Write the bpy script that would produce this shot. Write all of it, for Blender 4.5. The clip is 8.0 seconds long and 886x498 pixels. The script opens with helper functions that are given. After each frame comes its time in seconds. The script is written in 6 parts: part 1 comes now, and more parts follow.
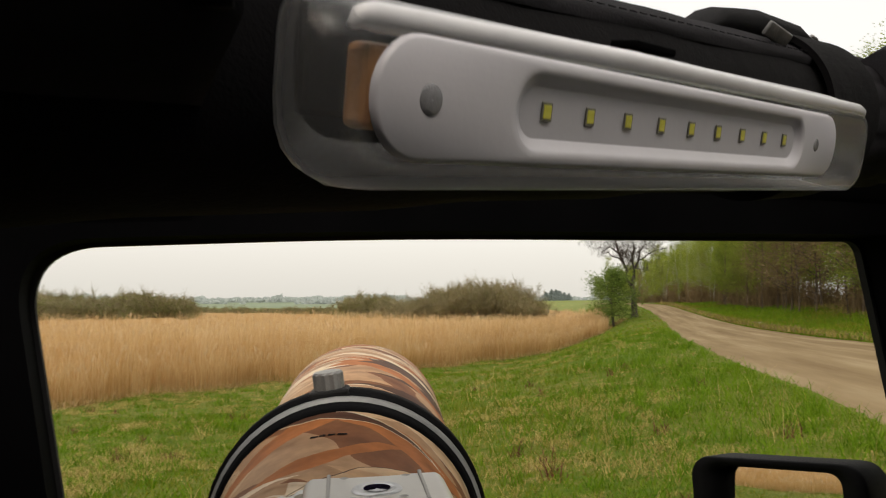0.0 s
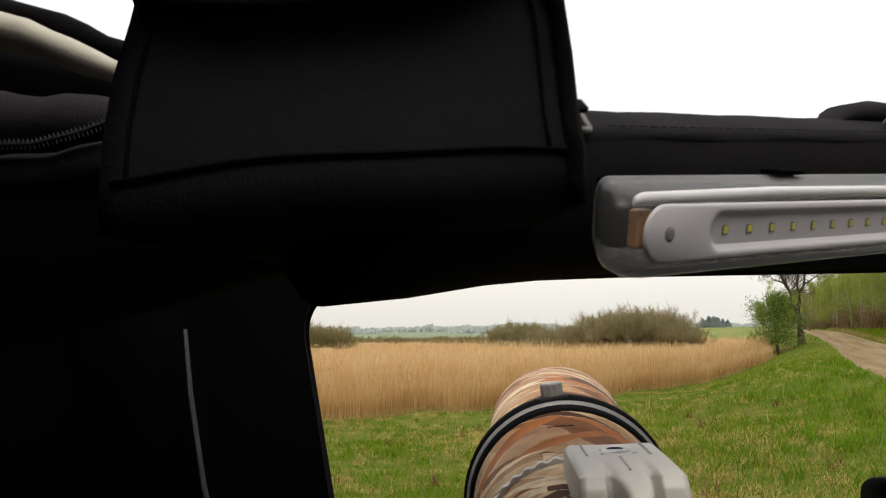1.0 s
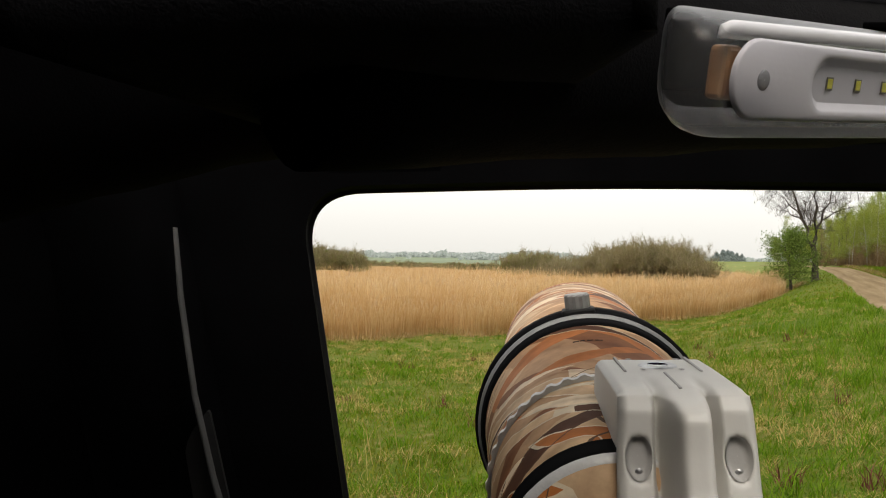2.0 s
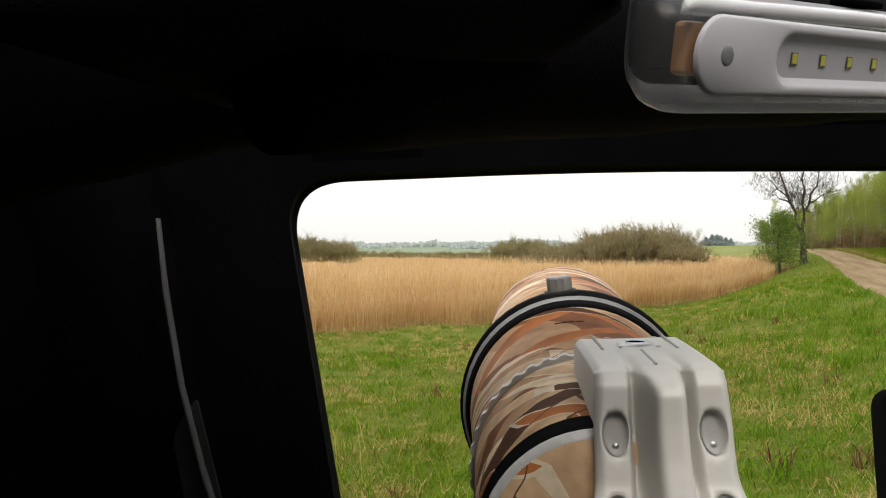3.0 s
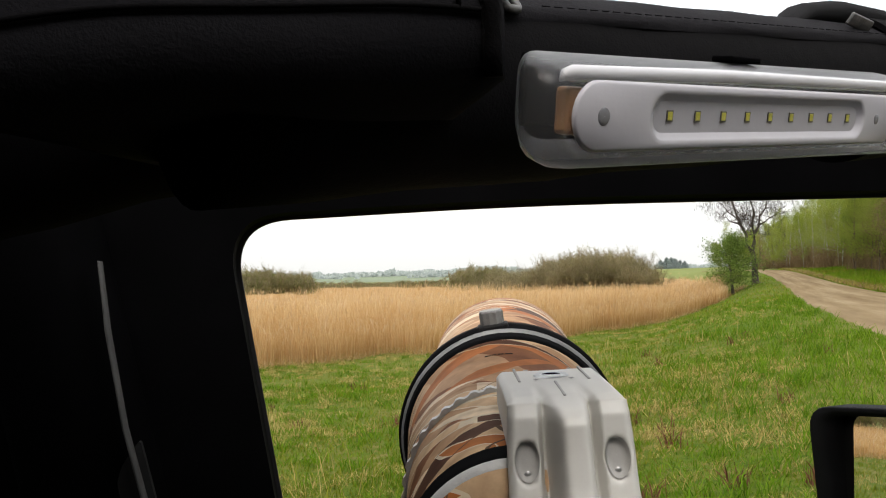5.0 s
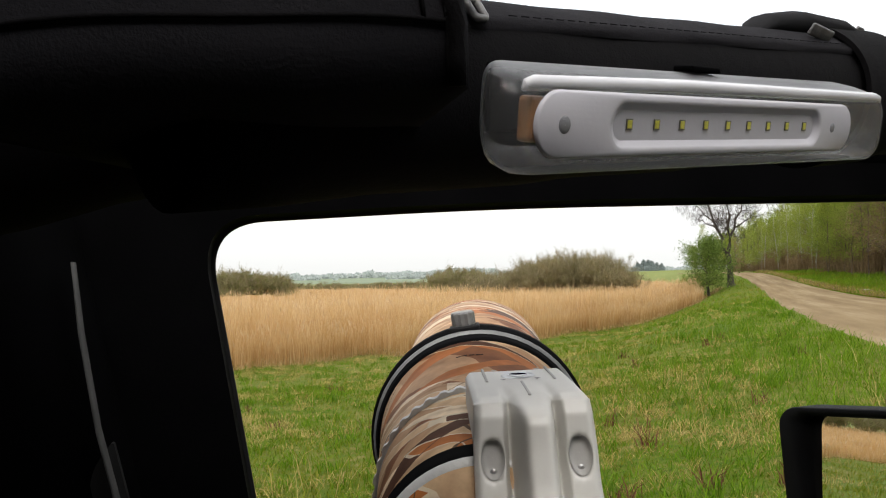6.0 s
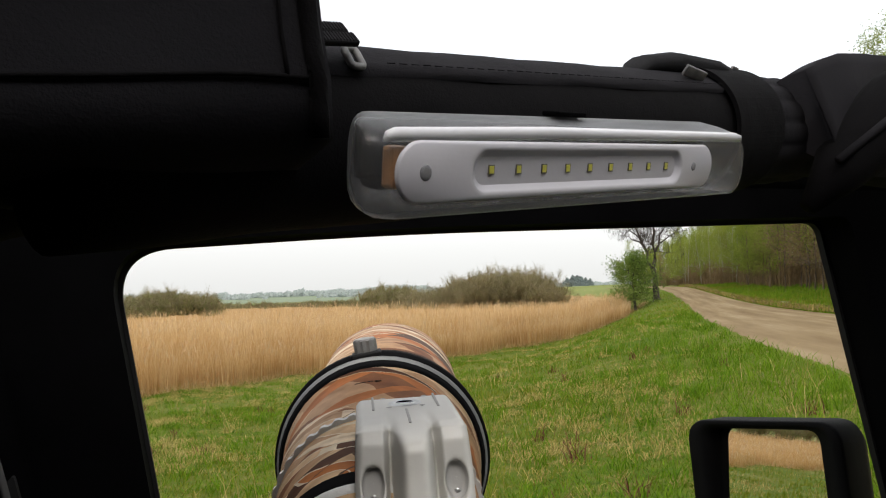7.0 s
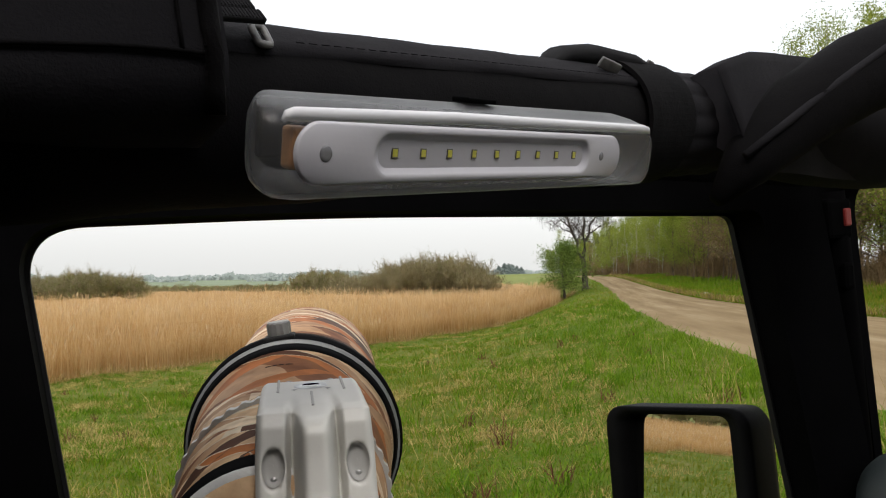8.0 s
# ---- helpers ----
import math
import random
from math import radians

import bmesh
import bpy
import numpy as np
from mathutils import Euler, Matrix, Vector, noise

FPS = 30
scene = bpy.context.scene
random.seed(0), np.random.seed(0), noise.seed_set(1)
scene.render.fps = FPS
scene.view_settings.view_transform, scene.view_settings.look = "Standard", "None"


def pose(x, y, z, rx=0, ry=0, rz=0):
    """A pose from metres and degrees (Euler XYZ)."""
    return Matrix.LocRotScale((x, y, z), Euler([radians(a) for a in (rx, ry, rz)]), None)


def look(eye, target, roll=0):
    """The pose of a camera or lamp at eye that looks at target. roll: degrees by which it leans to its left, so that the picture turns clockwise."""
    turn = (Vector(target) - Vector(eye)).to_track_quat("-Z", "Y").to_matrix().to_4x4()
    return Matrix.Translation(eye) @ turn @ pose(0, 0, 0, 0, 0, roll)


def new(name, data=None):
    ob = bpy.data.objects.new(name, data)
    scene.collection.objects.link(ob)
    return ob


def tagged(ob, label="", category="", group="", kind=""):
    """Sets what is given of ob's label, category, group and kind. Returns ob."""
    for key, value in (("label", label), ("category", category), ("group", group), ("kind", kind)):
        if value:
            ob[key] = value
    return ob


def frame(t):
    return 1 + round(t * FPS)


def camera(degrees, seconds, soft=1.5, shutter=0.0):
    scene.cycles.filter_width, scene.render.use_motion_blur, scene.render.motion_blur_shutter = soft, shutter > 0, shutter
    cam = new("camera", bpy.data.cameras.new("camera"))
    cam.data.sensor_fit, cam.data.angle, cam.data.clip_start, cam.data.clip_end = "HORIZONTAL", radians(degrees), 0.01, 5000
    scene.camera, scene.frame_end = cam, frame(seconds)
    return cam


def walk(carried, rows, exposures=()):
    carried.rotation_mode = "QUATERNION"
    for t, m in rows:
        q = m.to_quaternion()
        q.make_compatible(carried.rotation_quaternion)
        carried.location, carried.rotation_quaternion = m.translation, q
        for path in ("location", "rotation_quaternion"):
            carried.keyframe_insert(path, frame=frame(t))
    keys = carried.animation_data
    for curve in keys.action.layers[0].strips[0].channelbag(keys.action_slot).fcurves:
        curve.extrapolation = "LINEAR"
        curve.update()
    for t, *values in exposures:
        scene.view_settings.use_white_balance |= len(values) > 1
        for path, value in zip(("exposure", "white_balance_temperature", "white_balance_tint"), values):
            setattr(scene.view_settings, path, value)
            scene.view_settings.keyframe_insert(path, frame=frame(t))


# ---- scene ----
cam = camera(56.8, 8.0, soft=1.1, shutter=0.15)
PATH = [
    (0, look((-0.0040, 0.1150, 1.7559), (0.0445, 2.1101, 1.8876), 0.37)),
    (0.2, look((0.0000, 0.0737, 1.7608), (-0.0815, 2.0667, 1.9073), 1.43)),
    (0.5, look((0.0031, -0.0341, 1.7585), (-0.2080, 1.9440, 1.9642), 1.36)),
    (0.7, look((0.0004, -0.0616, 1.7600), (-0.2407, 1.9074, 2.0144), 0.58)),
    (1, look((-0.0322, -0.0208, 1.7561), (-0.3419, 1.9449, 1.9562), -0.10)),
    (1.2, look((-0.0428, 0.0109, 1.7526), (-0.3700, 1.9789, 1.8946), 0.24)),
    (1.5, look((-0.0483, 0.0111, 1.7457), (-0.4074, 1.9774, 1.8154), 1.38)),
    (1.7, look((-0.0460, 0.0211, 1.7430), (-0.3927, 1.9904, 1.7849), 1.75)),
    (2.8, look((-0.0359, 0.0466, 1.7431), (-0.3633, 2.0196, 1.7432), 0.55)),
    (3, look((-0.0368, 0.0352, 1.7406), (-0.3572, 2.0093, 1.7356), 0.49)),
    (3.5, look((-0.0335, 0.0294, 1.7410), (-0.3241, 2.0082, 1.7545), 0.40)),
    (4, look((-0.0301, 0.0249, 1.7437), (-0.2793, 2.0090, 1.7788), 0.31)),
    (4.5, look((-0.0253, 0.0217, 1.7457), (-0.2604, 2.0069, 1.8076), -0.42)),
    (5.8, look((-0.0182, 0.0168, 1.7442), (-0.2047, 2.0071, 1.8091), -0.87)),
    (6, look((-0.0174, 0.0145, 1.7454), (-0.1843, 2.0063, 1.8128), -0.68)),
    (6.5, look((-0.0088, 0.0056, 1.7503), (-0.0850, 2.0016, 1.8516), -1.03)),
    (7, look((0.0013, 0.0006, 1.7510), (0.0017, 1.9978, 1.8572), -1.37)),
    (7.5, look((0.0095, -0.0006, 1.7485), (0.0763, 1.9963, 1.8371), -1.75)),
    (8, look((0.0109, -0.0005, 1.7498), (0.1739, 1.9916, 1.8204), -0.43)),
]
EXPOSURES = [(0.0, -0.18, 7150, 10), (0.5, -0.14, 7100, 10), (1.0, -0.06, 6950, 10), (1.7, 0.02, 6900, 10), (3.0, 0.20, 6700, 10), (4.5, 0.24, 6600, 10), (6.0, 0.20, 6500, 10), (7.0, 0.04, 6500, 10), (8.0, -0.04, 6500, 10)]
walk(cam, PATH, EXPOSURES)

# ---- world and light: a bright overcast sky, brightest overhead ----
world = bpy.data.worlds.new("overcast_sky")
scene.world = world
world.use_nodes = True
wn, wl = world.node_tree.nodes, world.node_tree.links
wn.clear()
w_out = wn.new("ShaderNodeOutputWorld")
w_sky = wn.new("ShaderNodeTexSky")
w_sky.sky_type, w_sky.sun_disc = "NISHITA", False
w_sky.sun_elevation, w_sky.sun_rotation = radians(48), radians(200)
w_sky.air_density, w_sky.dust_density = 1.0, 6.0
w_bg_sky = wn.new("ShaderNodeBackground")
w_bg_sky.inputs[1].default_value = 0.05
w_co = wn.new("ShaderNodeTexCoord")
w_sep = wn.new("ShaderNodeSeparateXYZ")
w_ramp = wn.new("ShaderNodeValToRGB")
w_ramp.color_ramp.elements[0].position, w_ramp.color_ramp.elements[0].color = 0.0, (0.72, 0.725, 0.71, 1)
w_ramp.color_ramp.elements[1].position, w_ramp.color_ramp.elements[1].color = 1.0, (1.0, 1.0, 1.0, 1)
w_mid = w_ramp.color_ramp.elements.new(0.12)
w_mid.color = (0.90, 0.90, 0.89, 1)
w_bg = wn.new("ShaderNodeBackground")
w_bg.inputs[1].default_value = 1.12
w_add = wn.new("ShaderNodeAddShader")
wl.new(w_co.outputs["Generated"], w_sep.inputs[0])
wl.new(w_sep.outputs["Z"], w_ramp.inputs[0])
wl.new(w_ramp.outputs[0], w_bg.inputs[0])
wl.new(w_sky.outputs[0], w_bg_sky.inputs[0])
wl.new(w_bg.outputs[0], w_add.inputs[0])
wl.new(w_bg_sky.outputs[0], w_add.inputs[1])
wl.new(w_add.outputs[0], w_out.inputs[0])

sun_data = bpy.data.lights.new("sun", "SUN")
sun_data.energy, sun_data.angle, sun_data.color = 1.0, radians(25), (1.0, 0.97, 0.92)
sun = new("sun", sun_data)
sun.matrix_world = look((0, 0, 30), (-8, 22, 0))
scene.view_settings.exposure = 0.0


# ---- materials ----
def material(name, rough=0.6, metal=0.0, spec=0.5):
    m = bpy.data.materials.new(name)
    m.use_nodes = True
    b = m.node_tree.nodes["Principled BSDF"]
    b.inputs["Roughness"].default_value = rough
    b.inputs["Metallic"].default_value = metal
    b.inputs["Specular IOR Level"].default_value = spec
    return m, m.node_tree.nodes, m.node_tree.links, b


def ramp(nodes, stops, constant=False):
    r = nodes.new("ShaderNodeValToRGB")
    r.color_ramp.interpolation = "CONSTANT" if constant else "LINEAR"
    e = r.color_ramp.elements
    e[0].position, e[0].color = stops[0][0], (*stops[0][1], 1)
    e[1].position, e[1].color = stops[-1][0], (*stops[-1][1], 1)
    for p, c in stops[1:-1]:
        e.new(p).color = (*c, 1)
    return r


def noise_tex(nodes, links, scale, detail=4.0, rough=0.6, coords="Object", stretch=None, distort=0.0):
    co = nodes.new("ShaderNodeTexCoord")
    n = nodes.new("ShaderNodeTexNoise")
    n.inputs["Scale"].default_value, n.inputs["Detail"].default_value = scale, detail
    n.inputs["Roughness"].default_value, n.inputs["Distortion"].default_value = rough, distort
    if stretch:
        mp = nodes.new("ShaderNodeMapping")
        mp.inputs["Scale"].default_value = stretch
        links.new(co.outputs[coords], mp.inputs[0])
        links.new(mp.outputs[0], n.inputs["Vector"])
    else:
        links.new(co.outputs[coords], n.inputs["Vector"])
    return n


def bump(nodes, links, height, b, strength=0.3, dist=0.01):
    bp = nodes.new("ShaderNodeBump")
    bp.inputs["Strength"].default_value, bp.inputs["Distance"].default_value = strength, dist
    links.new(height, bp.inputs["Height"])
    links.new(bp.outputs[0], b.inputs["Normal"])


def mottled(name, stops, scale, rough=0.6, metal=0.0, spec=0.5, bump_s=0.2, bump_d=0.002, fine=None, stretch=None, coords="Object"):
    """A surface whose colour wanders between the stops, with fine relief."""
    m, n, l, b = material(name, rough, metal, spec)
    t = noise_tex(n, l, scale, 5, stretch=stretch, coords=coords)
    r = ramp(n, stops)
    l.new(t.outputs["Fac"], r.inputs[0])
    l.new(r.outputs[0], b.inputs["Base Color"])
    f = noise_tex(n, l, fine or scale * 12, 3, stretch=stretch, coords=coords)
    bump(n, l, f.outputs["Fac"], b, bump_s, bump_d)
    return m


def leafy(name, stops, island=True, trans=0.3, rough=0.6):
    """Thin leaves or blades: colour varies from piece to piece, and some light comes through."""
    m, n, l, b = material(name, rough, 0, 0.08)
    g = n.new("ShaderNodeNewGeometry")
    o = n.new("ShaderNodeObjectInfo")
    t = noise_tex(n, l, 0.35, 2)
    a = n.new("ShaderNodeMath")
    a.operation = "MULTIPLY_ADD"
    a.inputs[1].default_value, a.inputs[2].default_value = 0.5, 0.0
    l.new(g.outputs["Random Per Island"], a.inputs[0])
    a2 = n.new("ShaderNodeMath")
    a2.operation = "MULTIPLY_ADD"
    a2.inputs[1].default_value = 0.3
    l.new(o.outputs["Random"], a2.inputs[0])
    l.new(a.outputs[0], a2.inputs[2])
    a3 = n.new("ShaderNodeMath")
    a3.operation = "MULTIPLY_ADD"
    a3.inputs[1].default_value = 0.4
    l.new(t.outputs["Fac"], a3.inputs[0])
    l.new(a2.outputs[0], a3.inputs[2])
    r = ramp(n, stops)
    l.new(a3.outputs[0], r.inputs[0])
    l.new(r.outputs[0], b.inputs["Base Color"])
    tr = n.new("ShaderNodeBsdfTranslucent")
    l.new(r.outputs[0], tr.inputs[0])
    mx = n.new("ShaderNodeMixShader")
    mx.inputs[0].default_value = trans
    out = n["Material Output"]
    l.new(b.outputs[0], mx.inputs[1])
    l.new(tr.outputs[0], mx.inputs[2])
    l.new(mx.outputs[0], out.inputs[0])
    return m


def fabric_mat(name, dark, light, weave=900.0):
    m, n, l, b = material(name, 0.85, 0, 0.06)
    t = noise_tex(n, l, 9, 5)
    r = ramp(n, [(0.3, dark), (0.75, light)])
    l.new(t.outputs["Fac"], r.inputs[0])
    l.new(r.outputs[0], b.inputs["Base Color"])
    f = noise_tex(n, l, weave, 2)
    g = noise_tex(n, l, 24, 4)
    a = n.new("ShaderNodeMath")
    a.operation = "MULTIPLY_ADD"
    a.inputs[1].default_value = 4.0
    l.new(g.outputs["Fac"], a.inputs[0])
    l.new(f.outputs["Fac"], a.inputs[2])
    bump(n, l, a.outputs[0], b, 0.3, 0.0012)
    b.inputs["Sheen Weight"].default_value = 0.01
    return m


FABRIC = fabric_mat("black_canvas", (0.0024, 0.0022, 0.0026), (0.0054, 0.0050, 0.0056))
# Lighter copies of black canvas, with the sky's light put into their colour.
FABRIC_TOP = fabric_mat("lit_black_canvas", (0.0108, 0.0104, 0.0122), (0.0180, 0.0172, 0.0196))
FLAP = fabric_mat("sky_lit_canvas", (0.026, 0.0235, 0.026), (0.042, 0.038, 0.041))
WEBBING = fabric_mat("black_webbing", (0.010, 0.010, 0.011), (0.030, 0.030, 0.032), 2400)
BELT = mottled("grey_belt_webbing", [(0.3, (0.075, 0.075, 0.075)), (0.7, (0.12, 0.12, 0.117))], 30, 0.7, spec=0.3, fine=900)
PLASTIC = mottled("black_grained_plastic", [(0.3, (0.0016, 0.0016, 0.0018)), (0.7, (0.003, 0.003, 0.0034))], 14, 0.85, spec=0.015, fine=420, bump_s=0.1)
RUBBER = mottled("black_rubber_seal", [(0.3, (0.008, 0.008, 0.009)), (0.7, (0.014, 0.014, 0.015))], 20, 0.75, spec=0.15, fine=200)
MIRROR_CASE = mottled("black_mirror_plastic", [(0.3, (0.003, 0.003, 0.0034)), (0.7, (0.006, 0.006, 0.0066))], 18, 0.6, spec=0.06, fine=600, bump_s=0.25)
STEEL = mottled("brushed_steel", [(0.3, (0.45, 0.45, 0.46)), (0.7, (0.62, 0.62, 0.62))], 60, 0.32, 1.0, fine=500)
ZIP = mottled("dark_zip_metal", [(0.3, (0.03, 0.028, 0.026)), (0.7, (0.07, 0.065, 0.06))], 60, 0.45, 0.5, fine=500)
CREAM = mottled("cream_lining", [(0.3, (0.42, 0.40, 0.33)), (0.7, (0.58, 0.55, 0.47))], 14, 0.8, fine=300)
RED = mottled("red_plastic", [(0.3, (0.16, 0.012, 0.010)), (0.7, (0.22, 0.016, 0.012))], 30, 0.45)
DASH = mottled("dark_teal_dash_plastic", [(0.3, (0.022, 0.030, 0.031)), (0.7, (0.034, 0.044, 0.045))], 10, 0.55, fine=350)
BUCKLE = mottled("worn_grey_metal", [(0.3, (0.10, 0.10, 0.10)), (0.7, (0.20, 0.195, 0.19))], 90, 0.5, 0.3, fine=600)
BELT_GUIDE = mottled("dark_grey_plastic", [(0.3, (0.018, 0.018, 0.019)), (0.7, (0.028, 0.028, 0.028))], 30, 0.6, spec=0.2, fine=300)
LAMP_HIGHLIGHT = mottled("highlight_white_plastic", [(0.3, (0.62, 0.62, 0.65)), (0.7, (0.70, 0.70, 0.73))], 25, 0.25, spec=0.6, fine=300, bump_s=0.03)
MIRROR = material("silvered_mirror", 0.01, 1.0)[0]
MIRROR.node_tree.nodes["Principled BSDF"].inputs["Base Color"].default_value = (0.80, 0.82, 0.80, 1)
LENS_GREY = mottled("pale_grey_lens_enamel", [(0.3, (0.60, 0.585, 0.55)), (0.7, (0.67, 0.655, 0.615))], 18, 0.38, spec=0.45, fine=700, bump_s=0.06, bump_d=0.0006)
# Darker enamel paints shade into the foot's hollows, grooves and pin holes.
LENS_POCKET = mottled("shaded_grey_enamel", [(0.3, (0.36, 0.35, 0.335)), (0.7, (0.42, 0.41, 0.39))], 18, 0.5, fine=700, bump_s=0.06)
LENS_BLACK = mottled("black_lens_rubber", [(0.3, (0.003, 0.003, 0.0035)), (0.7, (0.006, 0.006, 0.0065))], 40, 0.65, spec=0.05, fine=500)
DULL_RING = mottled("dull_grey_ring", [(0.3, (0.30, 0.30, 0.295)), (0.7, (0.38, 0.38, 0.37))], 80, 0.4, 0.2, fine=700)
SILVER = mottled("grey_metal_ring", [(0.3, (0.56, 0.56, 0.55)), (0.7, (0.66, 0.66, 0.65))], 80, 0.34, 0.1, fine=700)
GLASS_DARK = material("dark_coated_glass", 0.05, 0.0)[0]
GLASS_DARK.node_tree.nodes["Principled BSDF"].inputs["Base Color"].default_value = (0.01, 0.008, 0.02, 1)
LAMP_WHITE = mottled("white_lamp_plastic", [(0.3, (0.50, 0.49, 0.53)), (0.7, (0.56, 0.55, 0.59))], 12, 0.38, spec=0.5, fine=300, bump_s=0.03)
LAMP_TRAY = mottled("matt_white_led_board", [(0.3, (0.42, 0.41, 0.44)), (0.7, (0.47, 0.46, 0.49))], 12, 0.5, spec=0.4, fine=300, bump_s=0.03)
LED_RIM = mottled("led_package", [(0.3, (0.10, 0.10, 0.08)), (0.7, (0.16, 0.15, 0.12))], 300, 0.4)
LED_YELLOW = mottled("yellow_phosphor", [(0.3, (0.50, 0.48, 0.05)), (0.7, (0.62, 0.58, 0.10))], 500, 0.35)
SENSOR = mottled("milky_grey_sensor_dome", [(0.3, (0.17, 0.17, 0.18)), (0.7, (0.24, 0.24, 0.26))], 200, 0.25)
ORANGE = mottled("orange_battery_wrap", [(0.3, (0.46, 0.22, 0.09)), (0.7, (0.55, 0.28, 0.12))], 40, 0.45)


def lamp_case():
    """Clear plastic gone slightly milky, with a gloss that grows at grazing angles."""
    m, n, l, b = material("clear_frosted_case", 0.5, 0.0, 0.3)
    t = noise_tex(n, l, 35, 4)
    r = ramp(n, [(0.3, (0.24, 0.24, 0.25)), (0.75, (0.31, 0.31, 0.32))])
    l.new(t.outputs["Fac"], r.inputs[0])
    l.new(r.outputs[0], b.inputs["Base Color"])
    tl = n.new("ShaderNodeBsdfTranslucent")
    tl.inputs[0].default_value = (0.5, 0.5, 0.5, 1)
    body = n.new("ShaderNodeMixShader")
    body.inputs[0].default_value = 0.35
    l.new(b.outputs[0], body.inputs[1])
    l.new(tl.outputs[0], body.inputs[2])
    clear = n.new("ShaderNodeBsdfTransparent")
    see = n.new("ShaderNodeMixShader")
    see.inputs[0].default_value = 0.17
    l.new(clear.outputs[0], see.inputs[1])
    l.new(body.outputs[0], see.inputs[2])
    gloss = n.new("ShaderNodeBsdfGlossy")
    gloss.inputs["Roughness"].default_value = 0.30
    lw = n.new("ShaderNodeLayerWeight")
    rim = n.new("ShaderNodeMath")
    rim.operation = "POWER"
    rim.inputs[1].default_value = 4.0
    l.new(lw.outputs["Facing"], rim.inputs[0])
    fr = n.new("ShaderNodeMath")
    fr.operation = "MULTIPLY_ADD"
    fr.inputs[1].default_value, fr.inputs[2].default_value = 0.45, 0.03
    l.new(rim.outputs[0], fr.inputs[0])
    top = n.new("ShaderNodeMixShader")
    l.new(fr.outputs[0], top.inputs[0])
    l.new(see.outputs[0], top.inputs[1])
    l.new(gloss.outputs[0], top.inputs[2])
    l.new(top.outputs[0], n["Material Output"].inputs[0])
    return m


LAMP_CASE = lamp_case()


def camo_mat():
    """Printed reed pattern laid round the barrel: long overlapping leaves in tan, rust, brown and cream, with pale stems and shadows."""
    m, n, l, b = material("camouflage_coat", 0.55, 0, 0.10)
    co = n.new("ShaderNodeTexCoord")
    sp = n.new("ShaderNodeSeparateXYZ")
    l.new(co.outputs["Object"], sp.inputs[0])
    an = n.new("ShaderNodeMath")
    an.operation = "ARCTAN2"
    l.new(sp.outputs["X"], an.inputs[0])
    l.new(sp.outputs["Z"], an.inputs[1])
    arc = n.new("ShaderNodeMath")
    arc.operation = "MULTIPLY"
    arc.inputs[1].default_value = 0.055
    l.new(an.outputs[0], arc.inputs[0])
    flat = n.new("ShaderNodeCombineXYZ")
    l.new(arc.outputs[0], flat.inputs[0])
    l.new(sp.outputs["Y"], flat.inputs[1])
    warp = n.new("ShaderNodeTexNoise")
    warp.inputs["Scale"].default_value, warp.inputs["Detail"].default_value = 26, 1.5
    l.new(flat.outputs[0], warp.inputs["Vector"])
    bent = n.new("ShaderNodeVectorMath")
    bent.operation = "MULTIPLY_ADD"
    bent.inputs[1].default_value = (0.024, 0.024, 0)
    l.new(warp.outputs["Color"], bent.inputs[0])
    l.new(flat.outputs[0], bent.inputs[2])

    def leaves(turn, long, across, stops, shift):
        """One layer of stretched cells; gives the colour, a random number per leaf, and how near its rim is."""
        mp = n.new("ShaderNodeMapping")
        mp.vector_type = "TEXTURE"
        mp.inputs["Rotation"].default_value = (0, 0, radians(turn))
        mp.inputs["Location"].default_value = (shift, shift * 0.7, 0)
        mp.inputs["Scale"].default_value = (long, across, 1)
        l.new(bent.outputs[0], mp.inputs[0])
        out = []
        for feature in ("F1", "DISTANCE_TO_EDGE"):
            v = n.new("ShaderNodeTexVoronoi")
            v.voronoi_dimensions, v.feature = "2D", feature
            v.inputs["Scale"].default_value = 1.0
            l.new(mp.outputs[0], v.inputs["Vector"])
            out.append(v)
        sc = n.new("ShaderNodeSeparateColor")
        l.new(out[0].outputs["Color"], sc.inputs[0])
        r = ramp(n, stops, True)
        l.new(sc.outputs[0], r.inputs[0])
        # each leaf is darker along one side
        side = ramp(n, [(0.0, (0.62, 0.54, 0.48)), (0.30, (0.92, 0.89, 0.86)), (0.8, (1.12, 1.10, 1.05))])
        l.new(out[0].outputs["Distance"], side.inputs[0])
        mul = n.new("ShaderNodeMix")
        mul.data_type, mul.blend_type = "RGBA", "MULTIPLY"
        mul.inputs[0].default_value = 0.75
        l.new(r.outputs[0], mul.inputs[6])
        l.new(side.outputs[0], mul.inputs[7])
        return mul.outputs[2], sc.outputs[1], out[1].outputs["Distance"]

    def over(low, high, mask):
        c = n.new("ShaderNodeMix")
        c.data_type = "RGBA"
        l.new(mask, c.inputs[0])
        l.new(low, c.inputs[6])
        if isinstance(high, tuple):
            c.inputs[7].default_value = (*high, 1)
        else:
            l.new(high, c.inputs[7])
        return c.outputs[2]

    def above(value, limit, below=False):
        c = n.new("ShaderNodeMath")
        c.operation = "LESS_THAN" if below else "GREATER_THAN"
        c.inputs[1].default_value = limit
        l.new(value, c.inputs[0])
        return c.outputs[0]

    tan, sand, cream, rust, brown, dark = (0.50, 0.31, 0.18), (0.64, 0.45, 0.28), (0.84, 0.70, 0.52), (0.46, 0.165, 0.05), (0.24, 0.10, 0.045), (0.10, 0.045, 0.025)
    base, _, _ = leaves(-42, 0.080, 0.020, [(0.0, tan), (0.25, sand), (0.45, brown), (0.62, tan), (0.85, rust)], 0.0)
